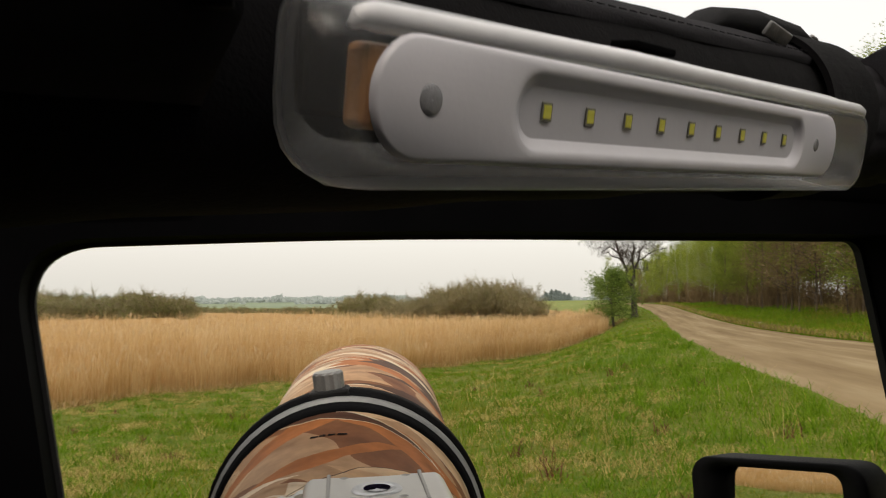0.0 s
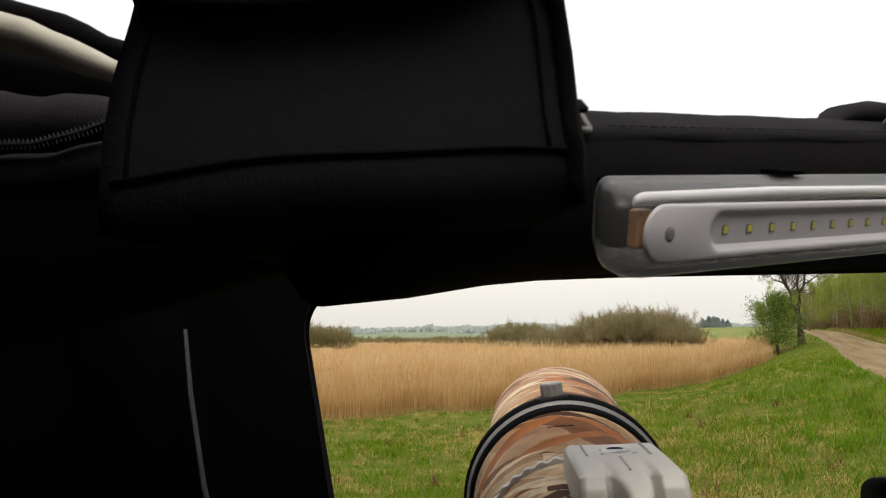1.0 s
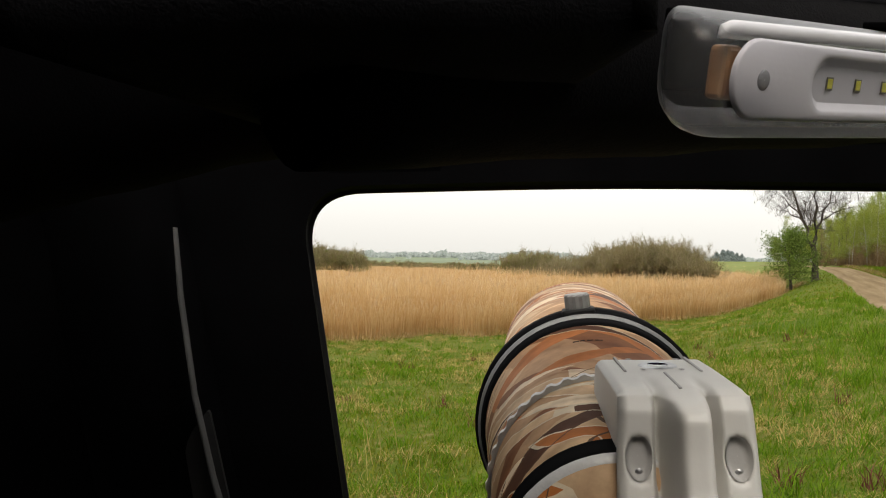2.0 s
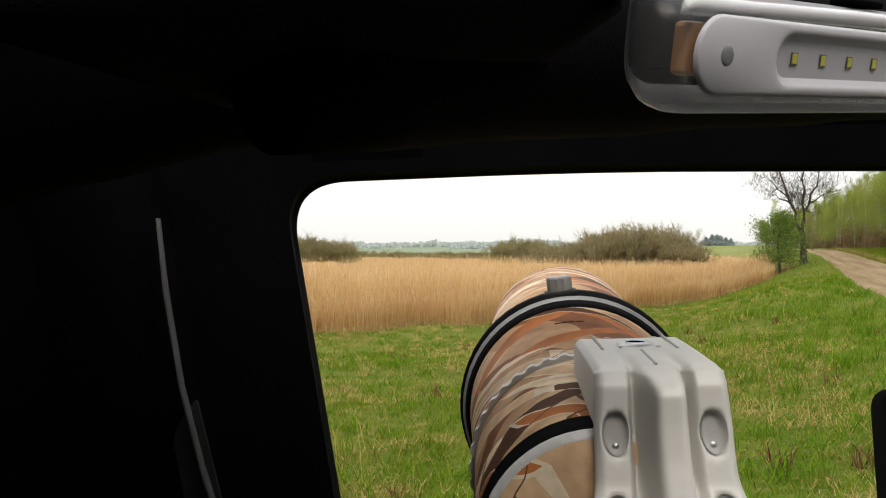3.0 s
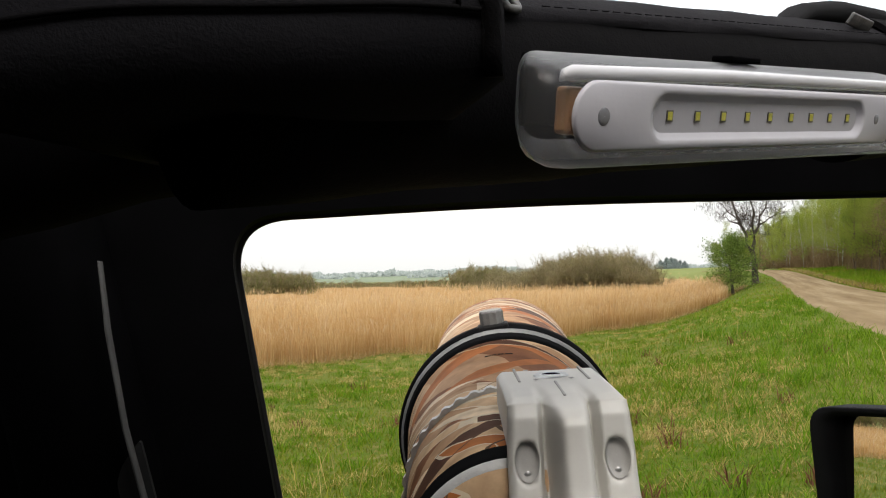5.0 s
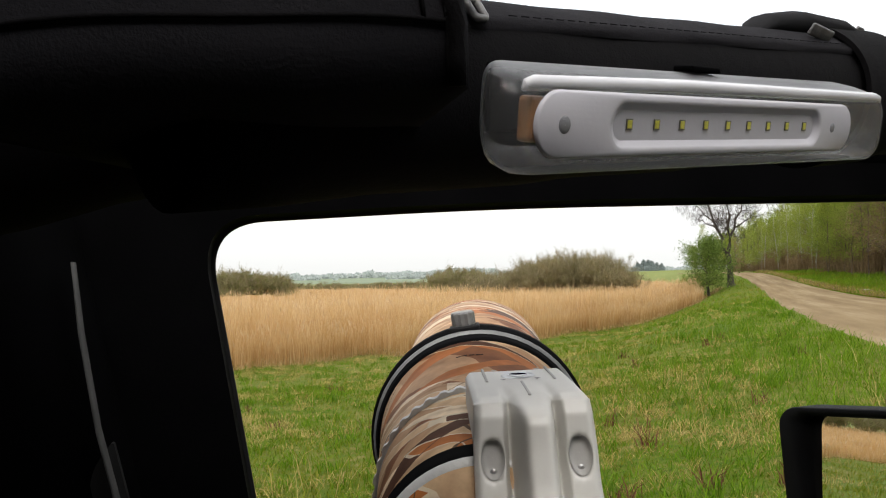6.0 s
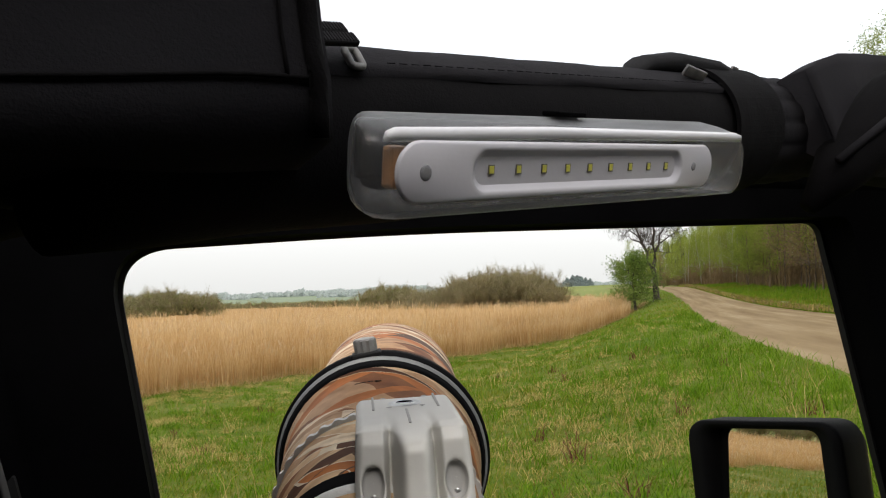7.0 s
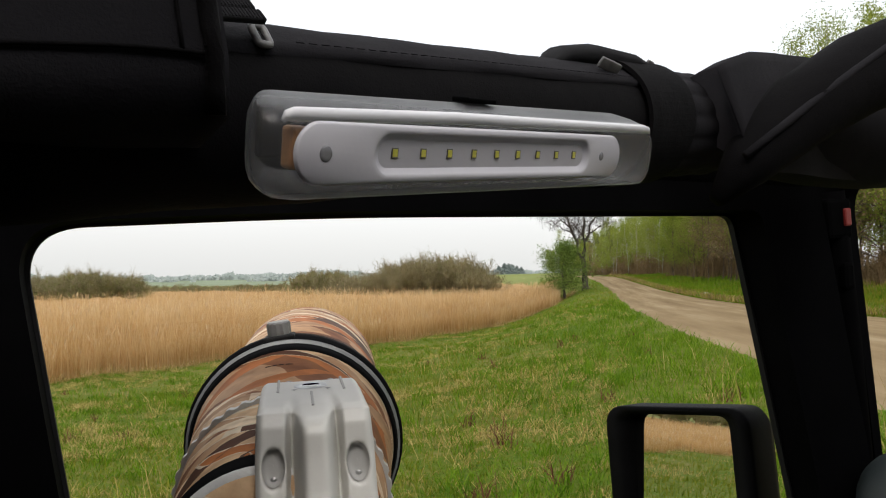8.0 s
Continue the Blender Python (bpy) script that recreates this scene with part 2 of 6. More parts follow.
    mid, pick, rim = leaves(24, 0.070, 0.0150, [(0.0, brown), (0.22, rust), (0.42, sand), (0.58, dark), (0.68, tan), (0.86, cream)], 0.31)
    top, pick2, rim2 = leaves(-22, 0.080, 0.0105, [(0.0, cream), (0.3, sand), (0.5, rust), (0.7, tan), (0.88, dark)], 0.77)
    c = over(base, mid, above(pick, 0.45))
    c = over(c, top, above(pick2, 0.60))
    stem = n.new("ShaderNodeMath")
    stem.operation = "MULTIPLY"
    l.new(above(rim2, 0.06, True), stem.inputs[0])
    l.new(above(pick2, 0.72), stem.inputs[1])
    c = over(c, (0.74, 0.63, 0.47), stem.outputs[0])
    shade = n.new("ShaderNodeMath")
    shade.operation = "MULTIPLY"
    l.new(above(rim, 0.03, True), shade.inputs[0])
    l.new(above(pick, 0.78), shade.inputs[1])
    c = over(c, (0.13, 0.075, 0.045), shade.outputs[0])
    grain = noise_tex(n, l, 110, 6)
    gr = ramp(n, [(0.3, (0.62, 0.58, 0.55)), (0.65, (1.16, 1.14, 1.12))])
    l.new(grain.outputs["Fac"], gr.inputs[0])
    tone = n.new("ShaderNodeMix")
    tone.data_type, tone.blend_type = "RGBA", "MULTIPLY"
    tone.inputs[0].default_value = 0.6
    l.new(c, tone.inputs[6])
    l.new(gr.outputs[0], tone.inputs[7])
    l.new(tone.outputs[2], b.inputs["Base Color"])
    f = noise_tex(n, l, 60, 3)
    bump(n, l, f.outputs["Fac"], b, 0.12, 0.002)
    return m


CAMO = camo_mat()

# landscape
GRASS = leafy("fresh_grass_blades", [(0.15, (0.066, 0.100, 0.007)), (0.4, (0.114, 0.158, 0.009)), (0.65, (0.172, 0.200, 0.016)), (0.95, (0.28, 0.255, 0.045))])
LUSH = leafy("lush_verge_blades", [(0.15, (0.060, 0.130, 0.006)), (0.5, (0.110, 0.212, 0.009)), (0.9, (0.200, 0.295, 0.020))], trans=0.35)
DRY = leafy("dry_straw_blades", [(0.15, (0.22, 0.158, 0.048)), (0.5, (0.38, 0.29, 0.095)), (0.9, (0.54, 0.43, 0.18))], trans=0.2)
DOCK = leafy("withered_red_brown_weeds", [(0.2, (0.08, 0.035, 0.02)), (0.8, (0.20, 0.09, 0.05))], trans=0.15)
REED = leafy("dry_reeds", [(0.1, (0.27, 0.145, 0.050)), (0.4, (0.43, 0.260, 0.105)), (0.7, (0.55, 0.370, 0.175)), (0.97, (0.68, 0.52, 0.31))], trans=0.25)


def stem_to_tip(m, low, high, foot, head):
    """Stems darker and browner at foot, paler at head, by height over the bed."""
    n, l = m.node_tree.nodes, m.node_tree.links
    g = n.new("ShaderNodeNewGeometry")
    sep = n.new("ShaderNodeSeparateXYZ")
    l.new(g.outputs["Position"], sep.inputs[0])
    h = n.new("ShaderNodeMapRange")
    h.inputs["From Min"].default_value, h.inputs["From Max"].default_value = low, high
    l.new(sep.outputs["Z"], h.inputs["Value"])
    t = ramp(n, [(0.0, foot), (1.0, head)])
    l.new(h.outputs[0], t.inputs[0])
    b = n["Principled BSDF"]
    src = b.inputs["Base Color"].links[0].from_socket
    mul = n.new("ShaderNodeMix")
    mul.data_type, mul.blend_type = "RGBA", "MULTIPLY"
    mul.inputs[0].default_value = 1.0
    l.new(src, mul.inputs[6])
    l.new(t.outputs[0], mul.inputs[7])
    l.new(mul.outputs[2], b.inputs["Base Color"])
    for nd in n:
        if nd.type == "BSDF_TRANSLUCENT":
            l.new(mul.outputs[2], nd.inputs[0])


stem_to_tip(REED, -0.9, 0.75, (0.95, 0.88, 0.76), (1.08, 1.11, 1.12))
PLUME = leafy("reed_seed_heads", [(0.15, (0.40, 0.26, 0.125)), (0.5, (0.52, 0.36, 0.19)), (0.9, (0.64, 0.48, 0.29))], trans=0.3)
BIRCH_LEAF = leafy("young_birch_leaves", [(0.15, (0.115, 0.17, 0.024)), (0.5, (0.225, 0.295, 0.045)), (0.9, (0.36, 0.40, 0.08))], trans=0.45)
BROWN_LEAF = leafy("brown_buds_and_old_leaves", [(0.15, (0.14, 0.095, 0.052)), (0.5, (0.25, 0.175, 0.095)), (0.9, (0.34, 0.25, 0.14))], trans=0.35)
GREEN_LEAF = leafy("bright_green_leaves", [(0.15, (0.09, 0.145, 0.028)), (0.5, (0.165, 0.245, 0.052)), (0.9, (0.28, 0.35, 0.10))], trans=0.45)
WILLOW = leafy("grey_green_willow_twigs", [(0.15, (0.14, 0.115, 0.062)), (0.5, (0.24, 0.20, 0.112)), (0.9, (0.34, 0.295, 0.175))], trans=0.2)
WILLOW_GREEN = leafy("budding_willow_leaves", [(0.15, (0.115, 0.135, 0.042)), (0.5, (0.19, 0.21, 0.064)), (0.9, (0.27, 0.285, 0.10))], trans=0.3)
# Distance haze is mixed into the two far foliage colours.
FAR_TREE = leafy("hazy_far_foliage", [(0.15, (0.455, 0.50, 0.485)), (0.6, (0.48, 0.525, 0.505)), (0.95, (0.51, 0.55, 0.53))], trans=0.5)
FIR_LEAF = leafy("hazy_far_conifers", [(0.15, (0.29, 0.34, 0.33)), (0.6, (0.325, 0.375, 0.36)), (0.95, (0.36, 0.41, 0.39))], trans=0.4)
BARK = mottled("dark_furrowed_bark", [(0.3, (0.032, 0.026, 0.020)), (0.7, (0.09, 0.074, 0.058))], 6, 0.9, fine=40, bump_s=0.6, bump_d=0.02, stretch=(1, 1, 0.25))
BIRCH_BARK = mottled("white_birch_bark", [(0.32, (0.07, 0.06, 0.05)), (0.42, (0.34, 0.31, 0.27)), (0.7, (0.55, 0.52, 0.47))], 5, 0.8, fine=40, stretch=(0.6, 0.6, 3))
TRUNK_BROWN = mottled("brown_trunk_bark", [(0.3, (0.075, 0.052, 0.036)), (0.7, (0.17, 0.125, 0.09))], 6, 0.9, fine=40, stretch=(1, 1, 0.3))


def ground_mat():
    """Meadow sod: fresh green with dry thatch and bare earth showing through."""
    m, n, l, b = material("meadow_sod", 0.95, 0, 0.1)
    t1 = noise_tex(n, l, 0.35, 6, 0.65)
    t2 = noise_tex(n, l, 5.0, 6, 0.7)
    a = n.new("ShaderNodeMath")
    a.operation = "MULTIPLY_ADD"
    a.inputs[1].default_value = 0.6
    l.new(t2.outputs["Fac"], a.inputs[0])
    h = n.new("ShaderNodeMath")
    h.operation = "MULTIPLY"
    h.inputs[1].default_value = 0.4
    l.new(t1.outputs["Fac"], h.inputs[0])
    l.new(h.outputs[0], a.inputs[2])
    r = ramp(n, [(0.36, (0.055, 0.095, 0.009)), (0.46, (0.095, 0.145, 0.014)), (0.53, (0.135, 0.15, 0.026)), (0.62, (0.22, 0.19, 0.065)), (0.74, (0.15, 0.105, 0.05))])
    l.new(a.outputs[0], r.inputs[0])
    l.new(r.outputs[0], b.inputs["Base Color"])
    f = noise_tex(n, l, 30, 4)
    bump(n, l, f.outputs["Fac"], b, 0.8, 0.06)
    return m


SOD = ground_mat()
DIRT = mottled("packed_sandy_dirt", [(0.30, (0.165, 0.112, 0.058)), (0.5, (0.235, 0.172, 0.094)), (0.70, (0.325, 0.255, 0.155))], 0.8, 0.95, spec=0.1, fine=14, bump_s=0.5, bump_d=0.02, stretch=(0.9, 0.12, 1), coords="UV")
STONE = mottled("pale_stone", [(0.3, (0.35, 0.34, 0.31)), (0.7, (0.55, 0.53, 0.5))], 8, 0.85)
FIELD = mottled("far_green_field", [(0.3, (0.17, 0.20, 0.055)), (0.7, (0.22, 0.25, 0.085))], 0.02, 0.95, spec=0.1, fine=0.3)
# Slopes have the haze in front of them put into their colour.
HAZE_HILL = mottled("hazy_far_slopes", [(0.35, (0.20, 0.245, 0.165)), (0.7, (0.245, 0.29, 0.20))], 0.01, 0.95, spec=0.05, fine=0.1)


# ---- building helpers ----
def mesh_of(name, bm, mat, smooth=False):
    me = bpy.data.meshes.new(name)
    bm.normal_update()
    bm.to_mesh(me)
    bm.free()
    for m in (mat if isinstance(mat, (list, tuple)) else [mat]):
        me.materials.append(m)
    if smooth:
        me.polygons.foreach_set("use_smooth", [True] * len(me.polygons))
    return me


def part(name, bm, mat, parent, label="", smooth=False):
    ob = new(name, mesh_of(name, bm, mat, smooth))
    ob.parent = parent
    if label:
        tagged(ob, label)
    return ob


def thing(name, m, label, category, group="", kind=""):
    return tagged(placed(new(name), m), label, category, group, kind)


def placed(ob, m):
    ob.matrix_world = m
    return ob


def solid(name, bm, mat, m, label, category, group="", kind="", smooth=False):
    ob = new(name, mesh_of(name, bm, mat, smooth))
    ob.matrix_world = m
    return tagged(ob, label, category, group, kind)


def box(bm, lo, hi, bevel=0.0, m=None, seg=2):
    c = [(a + b) / 2 for a, b in zip(lo, hi)]
    s = [abs(b - a) for a, b in zip(lo, hi)]
    r = bmesh.ops.create_cube(bm, size=1.0, matrix=Matrix.LocRotScale(c, None, s))
    vs = r["verts"]
    if bevel:
        es = list({e for v in vs for e in v.link_edges})
        o = bmesh.ops.bevel(bm, geom=es, offset=bevel, segments=seg, profile=0.5, affect="EDGES")
        vs = list({v for f in o["faces"] for v in f.verts} | {v for v in vs if v.is_valid})
    if m is not None:
        bmesh.ops.transform(bm, matrix=m, verts=vs)
    return vs


def sweep(bm, path, radius, sides=12, flat=1.0, caps=True, up=Vector((0, 0, 1))):
    """A tube along path; radius is one number or one per point; flat squeezes it across."""
    path = [Vector(p) for p in path]
    rs = radius if isinstance(radius, (list, tuple)) else [radius] * len(path)
    rings = []
    for i, p in enumerate(path):
        d = (path[min(i + 1, len(path) - 1)] - path[max(i - 1, 0)]).normalized()
        a = d.cross(up)
        a = a.normalized() if a.length > 1e-4 else Vector((1, 0, 0))
        b = a.cross(d).normalized()
        rings.append([bm.verts.new(p + rs[i] * (math.cos(t) * a * flat + math.sin(t) * b)) for t in [2 * math.pi * k / sides for k in range(sides)]])
    for r0, r1 in zip(rings, rings[1:]):
        for k in range(sides):
            bm.faces.new((r0[k], r0[(k + 1) % sides], r1[(k + 1) % sides], r1[k]))
    if caps:
        bm.faces.new(rings[0][::-1])
        bm.faces.new(rings[-1])
    return rings


def lathe(bm, profile, sides=48, m=None, a0=0.0, a1=2 * math.pi):
    """Turns (along y, radius) pairs about the y axis."""
    full = abs(a1 - a0 - 2 * math.pi) < 1e-6
    n = sides if full else sides + 1
    rings = []
    for y, r in profile:
        rings.append([bm.verts.new((r * math.sin(a0 + (a1 - a0) * k / sides), y, r * math.cos(a0 + (a1 - a0) * k / sides))) for k in range(n)])
    for r0, r1 in zip(rings, rings[1:]):
        for k in range(n if full else n - 1):
            bm.faces.new((r0[k], r1[k], r1[(k + 1) % n], r0[(k + 1) % n]))
    if m is not None:
        bmesh.ops.transform(bm, matrix=m, verts=[v for r in rings for v in r])
    return rings


def outline(corners, radii, seg=12):
    """A closed outline with rounded corners, in the plane of the corners."""
    pts = []
    n = len(corners)
    for i, c in enumerate(corners):
        c, a, b = Vector(c), Vector(corners[i - 1]), Vector(corners[(i + 1) % n])
        r = radii[i] if isinstance(radii, (list, tuple)) else radii
        p, q = c + (a - c).normalized() * r, c + (b - c).normalized() * r
        for k in range(seg + 1):
            t = k / seg
            pts.append((1 - t) ** 2 * p + 2 * t * (1 - t) * c + t * t * q)
    return pts


def plate(bm, pts, thick, direction):
    """A solid slab: the outline and its copy set off by thick along direction."""
    d = Vector(direction).normalized() * thick
    lo = [bm.verts.new(p) for p in pts]
    hi = [bm.verts.new(Vector(p) + d) for p in pts]
    n = len(pts)
    for k in range(n):
        bm.faces.new((lo[k], lo[(k + 1) % n], hi[(k + 1) % n], hi[k]))
    bm.faces.new(lo[::-1])
    bm.faces.new(hi)
    bmesh.ops.recalc_face_normals(bm, faces=bm.faces[:])
    return lo + hi


def ring_plate(bm, outer, inner, thick, direction):
    """A flat frame between two outlines with equal counts, with thickness."""
    d = Vector(direction).normalized() * thick
    n = len(outer)
    o0, i0 = [bm.verts.new(p) for p in outer], [bm.verts.new(p) for p in inner]
    o1, i1 = [bm.verts.new(Vector(p) + d) for p in outer], [bm.verts.new(Vector(p) + d) for p in inner]
    for k in range(n):
        j = (k + 1) % n
        bm.faces.new((o0[k], o0[j], i0[j], i0[k]))
        bm.faces.new((o1[k], i1[k], i1[j], o1[j]))
        bm.faces.new((o0[k], o1[k], o1[j], o0[j]))
        bm.faces.new((i0[k], i0[j], i1[j], i1[k]))
    bmesh.ops.recalc_face_normals(bm, faces=bm.faces[:])


def quads_mesh(name, verts, quads, mats, idx=None):
    me = bpy.data.meshes.new(name)
    verts, quads = np.asarray(verts, np.float32), np.asarray(quads, np.int32)
    k = quads.shape[1]
    me.vertices.add(len(verts))
    me.vertices.foreach_set("co", verts.ravel())
    me.loops.add(quads.size)
    me.loops.foreach_set("vertex_index", quads.ravel())
    me.polygons.add(len(quads))
    me.polygons.foreach_set("loop_start", np.arange(0, quads.size, k, dtype=np.int32))
    if idx is not None:
        me.polygons.foreach_set("material_index", np.asarray(idx, np.int32))
    for m in mats:
        me.materials.append(m)
    me.update(calc_edges=True)
    return me


def blades(rng, base, height, width, lean, bend=0.35):
    """Tapered, bent blades: per blade five points and two faces (as quads, the tip doubled)."""
    n = len(base)
    a = rng.uniform(0, 2 * np.pi, n)
    side = np.stack([np.cos(a), np.sin(a), np.zeros(n)], 1) * (width / 2)[:, None]
    b = rng.uniform(0, 2 * np.pi, n)
    dirn = np.stack([np.cos(b), np.sin(b), np.zeros(n)], 1) * (lean * height)[:, None]
    up = np.zeros((n, 3))
    up[:, 2] = height
    mid = base + up * 0.55 + dirn * bend
    tip = base + up * np.sqrt(np.clip(1 - lean ** 2 * 0.5, 0.1, 1))[:, None] + dirn
    v = np.stack([base - side, base + side, mid + side * 0.8, mid - side * 0.8, tip + side * 0.12, tip - side * 0.12], 1)
    o = (np.arange(n) * 6)[:, None]
    q = np.stack([np.array([0, 1, 2, 3]) + o, np.array([3, 2, 4, 5]) + o], 1).reshape(-1, 4)
    return v.reshape(-1, 3), q


def leaf_quads(rng, centres, size, flat=0.0):
    """Small leaf diamonds turned every way."""
    n = len(centres)
    u = rng.normal(size=(n, 3))
    u /= np.linalg.norm(u, axis=1)[:, None]
    w = np.cross(u, rng.normal(size=(n, 3)))
    w /= np.linalg.norm(w, axis=1)[:, None]
    s = size[:, None]
    v = np.stack([centres - u * s * 0.5, centres + w * s * 0.30, centres + u * s * 0.5, centres - w * s * 0.30], 1)
    q = np.arange(n * 4).reshape(-1, 4)
    return v.reshape(-1, 3), q


# ---- lie of the land ----
ROAD_Y = [-60, -5, 3, 8.5, 13.8, 17, 21.8, 32, 53, 69, 86, 130]
ROAD_NEAR = [-0.4, 3.0, 3.8, 4.9, 6.05, 6.65, 7.7, 10.1, 15.6, 19.2, 22.3, 25.5]
ROAD_FAR = [8.0, 12.6, 13.3, 13.7, 14.1, 14.35, 14.7, 15.7, 19.3, 22.3, 25.6, 29.0]
REED_X = [-90, -9.4, -3.4, 2.1, 14.6, 45]
REED_Y = [-34, 22.9, 29.6, 36.9, 62, 128]


def smooth(t):
    t = np.clip(t, 0, 1)
    return t * t * (3 - 2 * t)


def road_z(y):
    return 0.5 + 1.3 * smooth((y - 38) / 58)


def land(x, y):
    """Height of the ground: a meadow that falls to the reed bed, a road on a low bank, woods rising behind it."""
    x, y = np.asarray(x, float), np.asarray(y, float)
    near, far, edge = np.interp(y, ROAD_Y, ROAD_NEAR), np.interp(y, ROAD_Y, ROAD_FAR), np.interp(x, REED_X, REED_Y)
    meadow = -1.0 * smooth(1 - (edge - y) / 26)
    meadow = meadow + 0.9 * smooth((y - 110) / 200) + 0.0
    z = road_z(y)
    w = smooth((near - x) / 7.0)
    h = z * (1 - w) + meadow * w
    bank = z + 0.85 * smooth((x - far - 0.3) / 9.0)
    h = np.where(x > near, np.where(x > far, bank, z - 0.05), h)
    r = np.hypot(x, y)
    h = h + 0.05 * np.sin(x * 0.9 + 1.3 * np.sin(y * 0.31)) * np.sin(y * 0.7 + x * 0.2) * np.where((x > near - 0.6) & (x < far + 0.6), 0.1, 1.0) * np.clip(60 / (r + 1), 0, 1)
    rise = smooth((r - 350) / 1500)
    return h * (1 - rise) + rise * (5.5 + 3.5 * np.sin(x * 0.0042 + 0.5) + 2.0 * np.sin(x * 0.011 + 2.0))


# ---- the car: black, open-topped, seen from the driver's seat ----
CAR = Matrix.Translation((0, 0, 1.75)) @ pose(0, 0, 0, 0, 0, 17.03) @ pose(0, 0, 0, 0, -3.31, 0)
car = thing("car", CAR, "black open-topped off-road car with padded roll bars and open window", "car")

WY = 0.699
# opening of the door window: lower rear, upper rear, upper front, lower front
win = [(-0.015, WY, -0.343), (-0.0585, WY, 0.0445), (0.18, WY, 0.0450), (0.621, WY, 0.0305), (0.689, WY, -0.343)]
win_r = [0.04, 0.046, 0.1, 0.014, 0.04]
win_in = outline(win, win_r)
win_out = outline([(-0.10, WY, -0.44), (-0.24, WY, 0.15), (0.18, WY, 0.135), (0.69, WY, 0.12), (0.78, WY, -0.44)], [0.03, 0.05, 0.1, 0.05, 0.03])
seal_in = outline([(-0.012, WY, -0.340), (-0.0555, WY, 0.0420), (0.18, WY, 0.0425), (0.618, WY, 0.0280), (0.686, WY, -0.340)], win_r)

bm = bmesh.new()
box(bm, (-0.16, WY - 0.03, -1.05), (0.80, WY + 0.07, -0.40), 0.02)
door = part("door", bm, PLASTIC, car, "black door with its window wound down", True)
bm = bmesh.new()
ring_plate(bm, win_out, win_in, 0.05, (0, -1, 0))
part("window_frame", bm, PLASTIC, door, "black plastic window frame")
bm = bmesh.new()
ring_plate(bm, [p + Vector((0, -0.010, 0)) for p in outline(win, win_r)], [p + Vector((0, -0.010, 0)) for p in seal_in], 0.008, (0, 1, 0))
part("window_seal", bm, RUBBER, door, "black rubber window seal")
# upper trim of the door frame with a small grab recess
bm = bmesh.new()
sweep(bm, [(-0.16, WY - 0.02, 0.085), (0.1, WY - 0.02, 0.092), (0.4, WY - 0.02, 0.088), (0.68, WY - 0.02, 0.072)], 0.036, 14)
part("frame_trim", bm, PLASTIC, door, "padded black upper door trim", True)
bm = bmesh.new()
box(bm, (-0.04, WY - 0.05, 0.05), (0.05, WY - 0.02, 0.066), 0.004)
part("catch", bm, PLASTIC, door, "small black catch on the trim")

# side walls, floor and far side close the cabin
bm = bmesh.new()
box(bm, (-1.25, WY - 0.05, -1.05), (-0.163, WY + 0.06, 0.18), 0.02)
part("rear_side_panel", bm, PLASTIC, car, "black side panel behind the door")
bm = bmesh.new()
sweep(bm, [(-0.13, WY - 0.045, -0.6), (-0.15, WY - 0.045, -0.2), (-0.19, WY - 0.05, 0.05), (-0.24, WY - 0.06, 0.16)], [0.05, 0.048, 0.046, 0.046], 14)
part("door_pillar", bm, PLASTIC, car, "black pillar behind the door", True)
bm = bmesh.new()
box(bm, (-1.25, -0.86, -1.07), (1.25, WY - 0.03, -1.0), 0.01)
part("cabin_floor", bm, FABRIC, car)
bm = bmesh.new()
box(bm, (-1.25, -0.86, -1.0), (1.25, -0.80, -0.32), 0.01)
part("far_side_panel", bm, PLASTIC, car)
bm = bmesh.new()
box(bm, (-1.30, -0.86, -1.05), (-1.25, WY + 0.06, -0.10), 0.01)
part("rear_panel", bm, PLASTIC, car)
bm = bmesh.new()
box(bm, (0.85, -0.80, -1.0), (1.25, WY - 0.06, -0.36), 0.03)
box(bm, (0.83, -0.78, -0.40), (1.22, 0.665, -0.292), 0.028, seg=4)
dash = part("dashboard", bm, DASH, car, "dark dashboard below the windscreen", True)
bm = bmesh.new()
box(bm, (0.695, 0.26, -0.60), (1.00, 0.655, -0.222), 0.055, seg=6)
part("dash_cowl", bm, DASH, dash, "rounded dark teal end of the dashboard", True)

# unseen panels added above, beside and behind to block sky light from the cabin
bm = bmesh.new()
box(bm, (-1.25, -0.86, 0.22), (0.86, -0.12, 0.25), 0.01)
box(bm, (-1.25, -0.12, 0.22), (-0.36, 0.55, 0.25), 0.01)
box(bm, (-0.362, -0.12, 0.222), (-0.10, 0.26, 0.248), 0.008)
part("roof_shade_panel", bm, FABRIC, car, "unseen black panel added over the cabin to keep sky light out")
bm = bmesh.new()
box(bm, (-1.25, -0.86, -0.32), (0.86, -0.82, 0.22), 0.01)
part("far_side_light_block", bm, FABRIC, car)
bm = bmesh.new()
box(bm, (-1.29, -0.86, -0.10), (-1.25, 0.30, 0.22), 0.01)
part("rear_light_block", bm, FABRIC, car)

# windscreen frame: pillar, header and lower rail round a real opening
ws_in = outline([(0.805, 0.690, -0.31), (0.795, 0.702, 0.064), (0.795, -0.70, 0.064), (0.805, -0.69, -0.31)], [0.02, 0.045, 0.045, 0.02])
ws_out = outline([(0.80, 0.80, -0.50), (0.79, 0.80, 0.16), (0.79, -0.80, 0.16), (0.80, -0.80, -0.50)], [0.02, 0.05, 0.05, 0.02])
bm = bmesh.new()
ring_plate(bm, ws_out, ws_in, 0.012, (1, 0, 0))
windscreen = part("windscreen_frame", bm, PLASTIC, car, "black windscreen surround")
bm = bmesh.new()
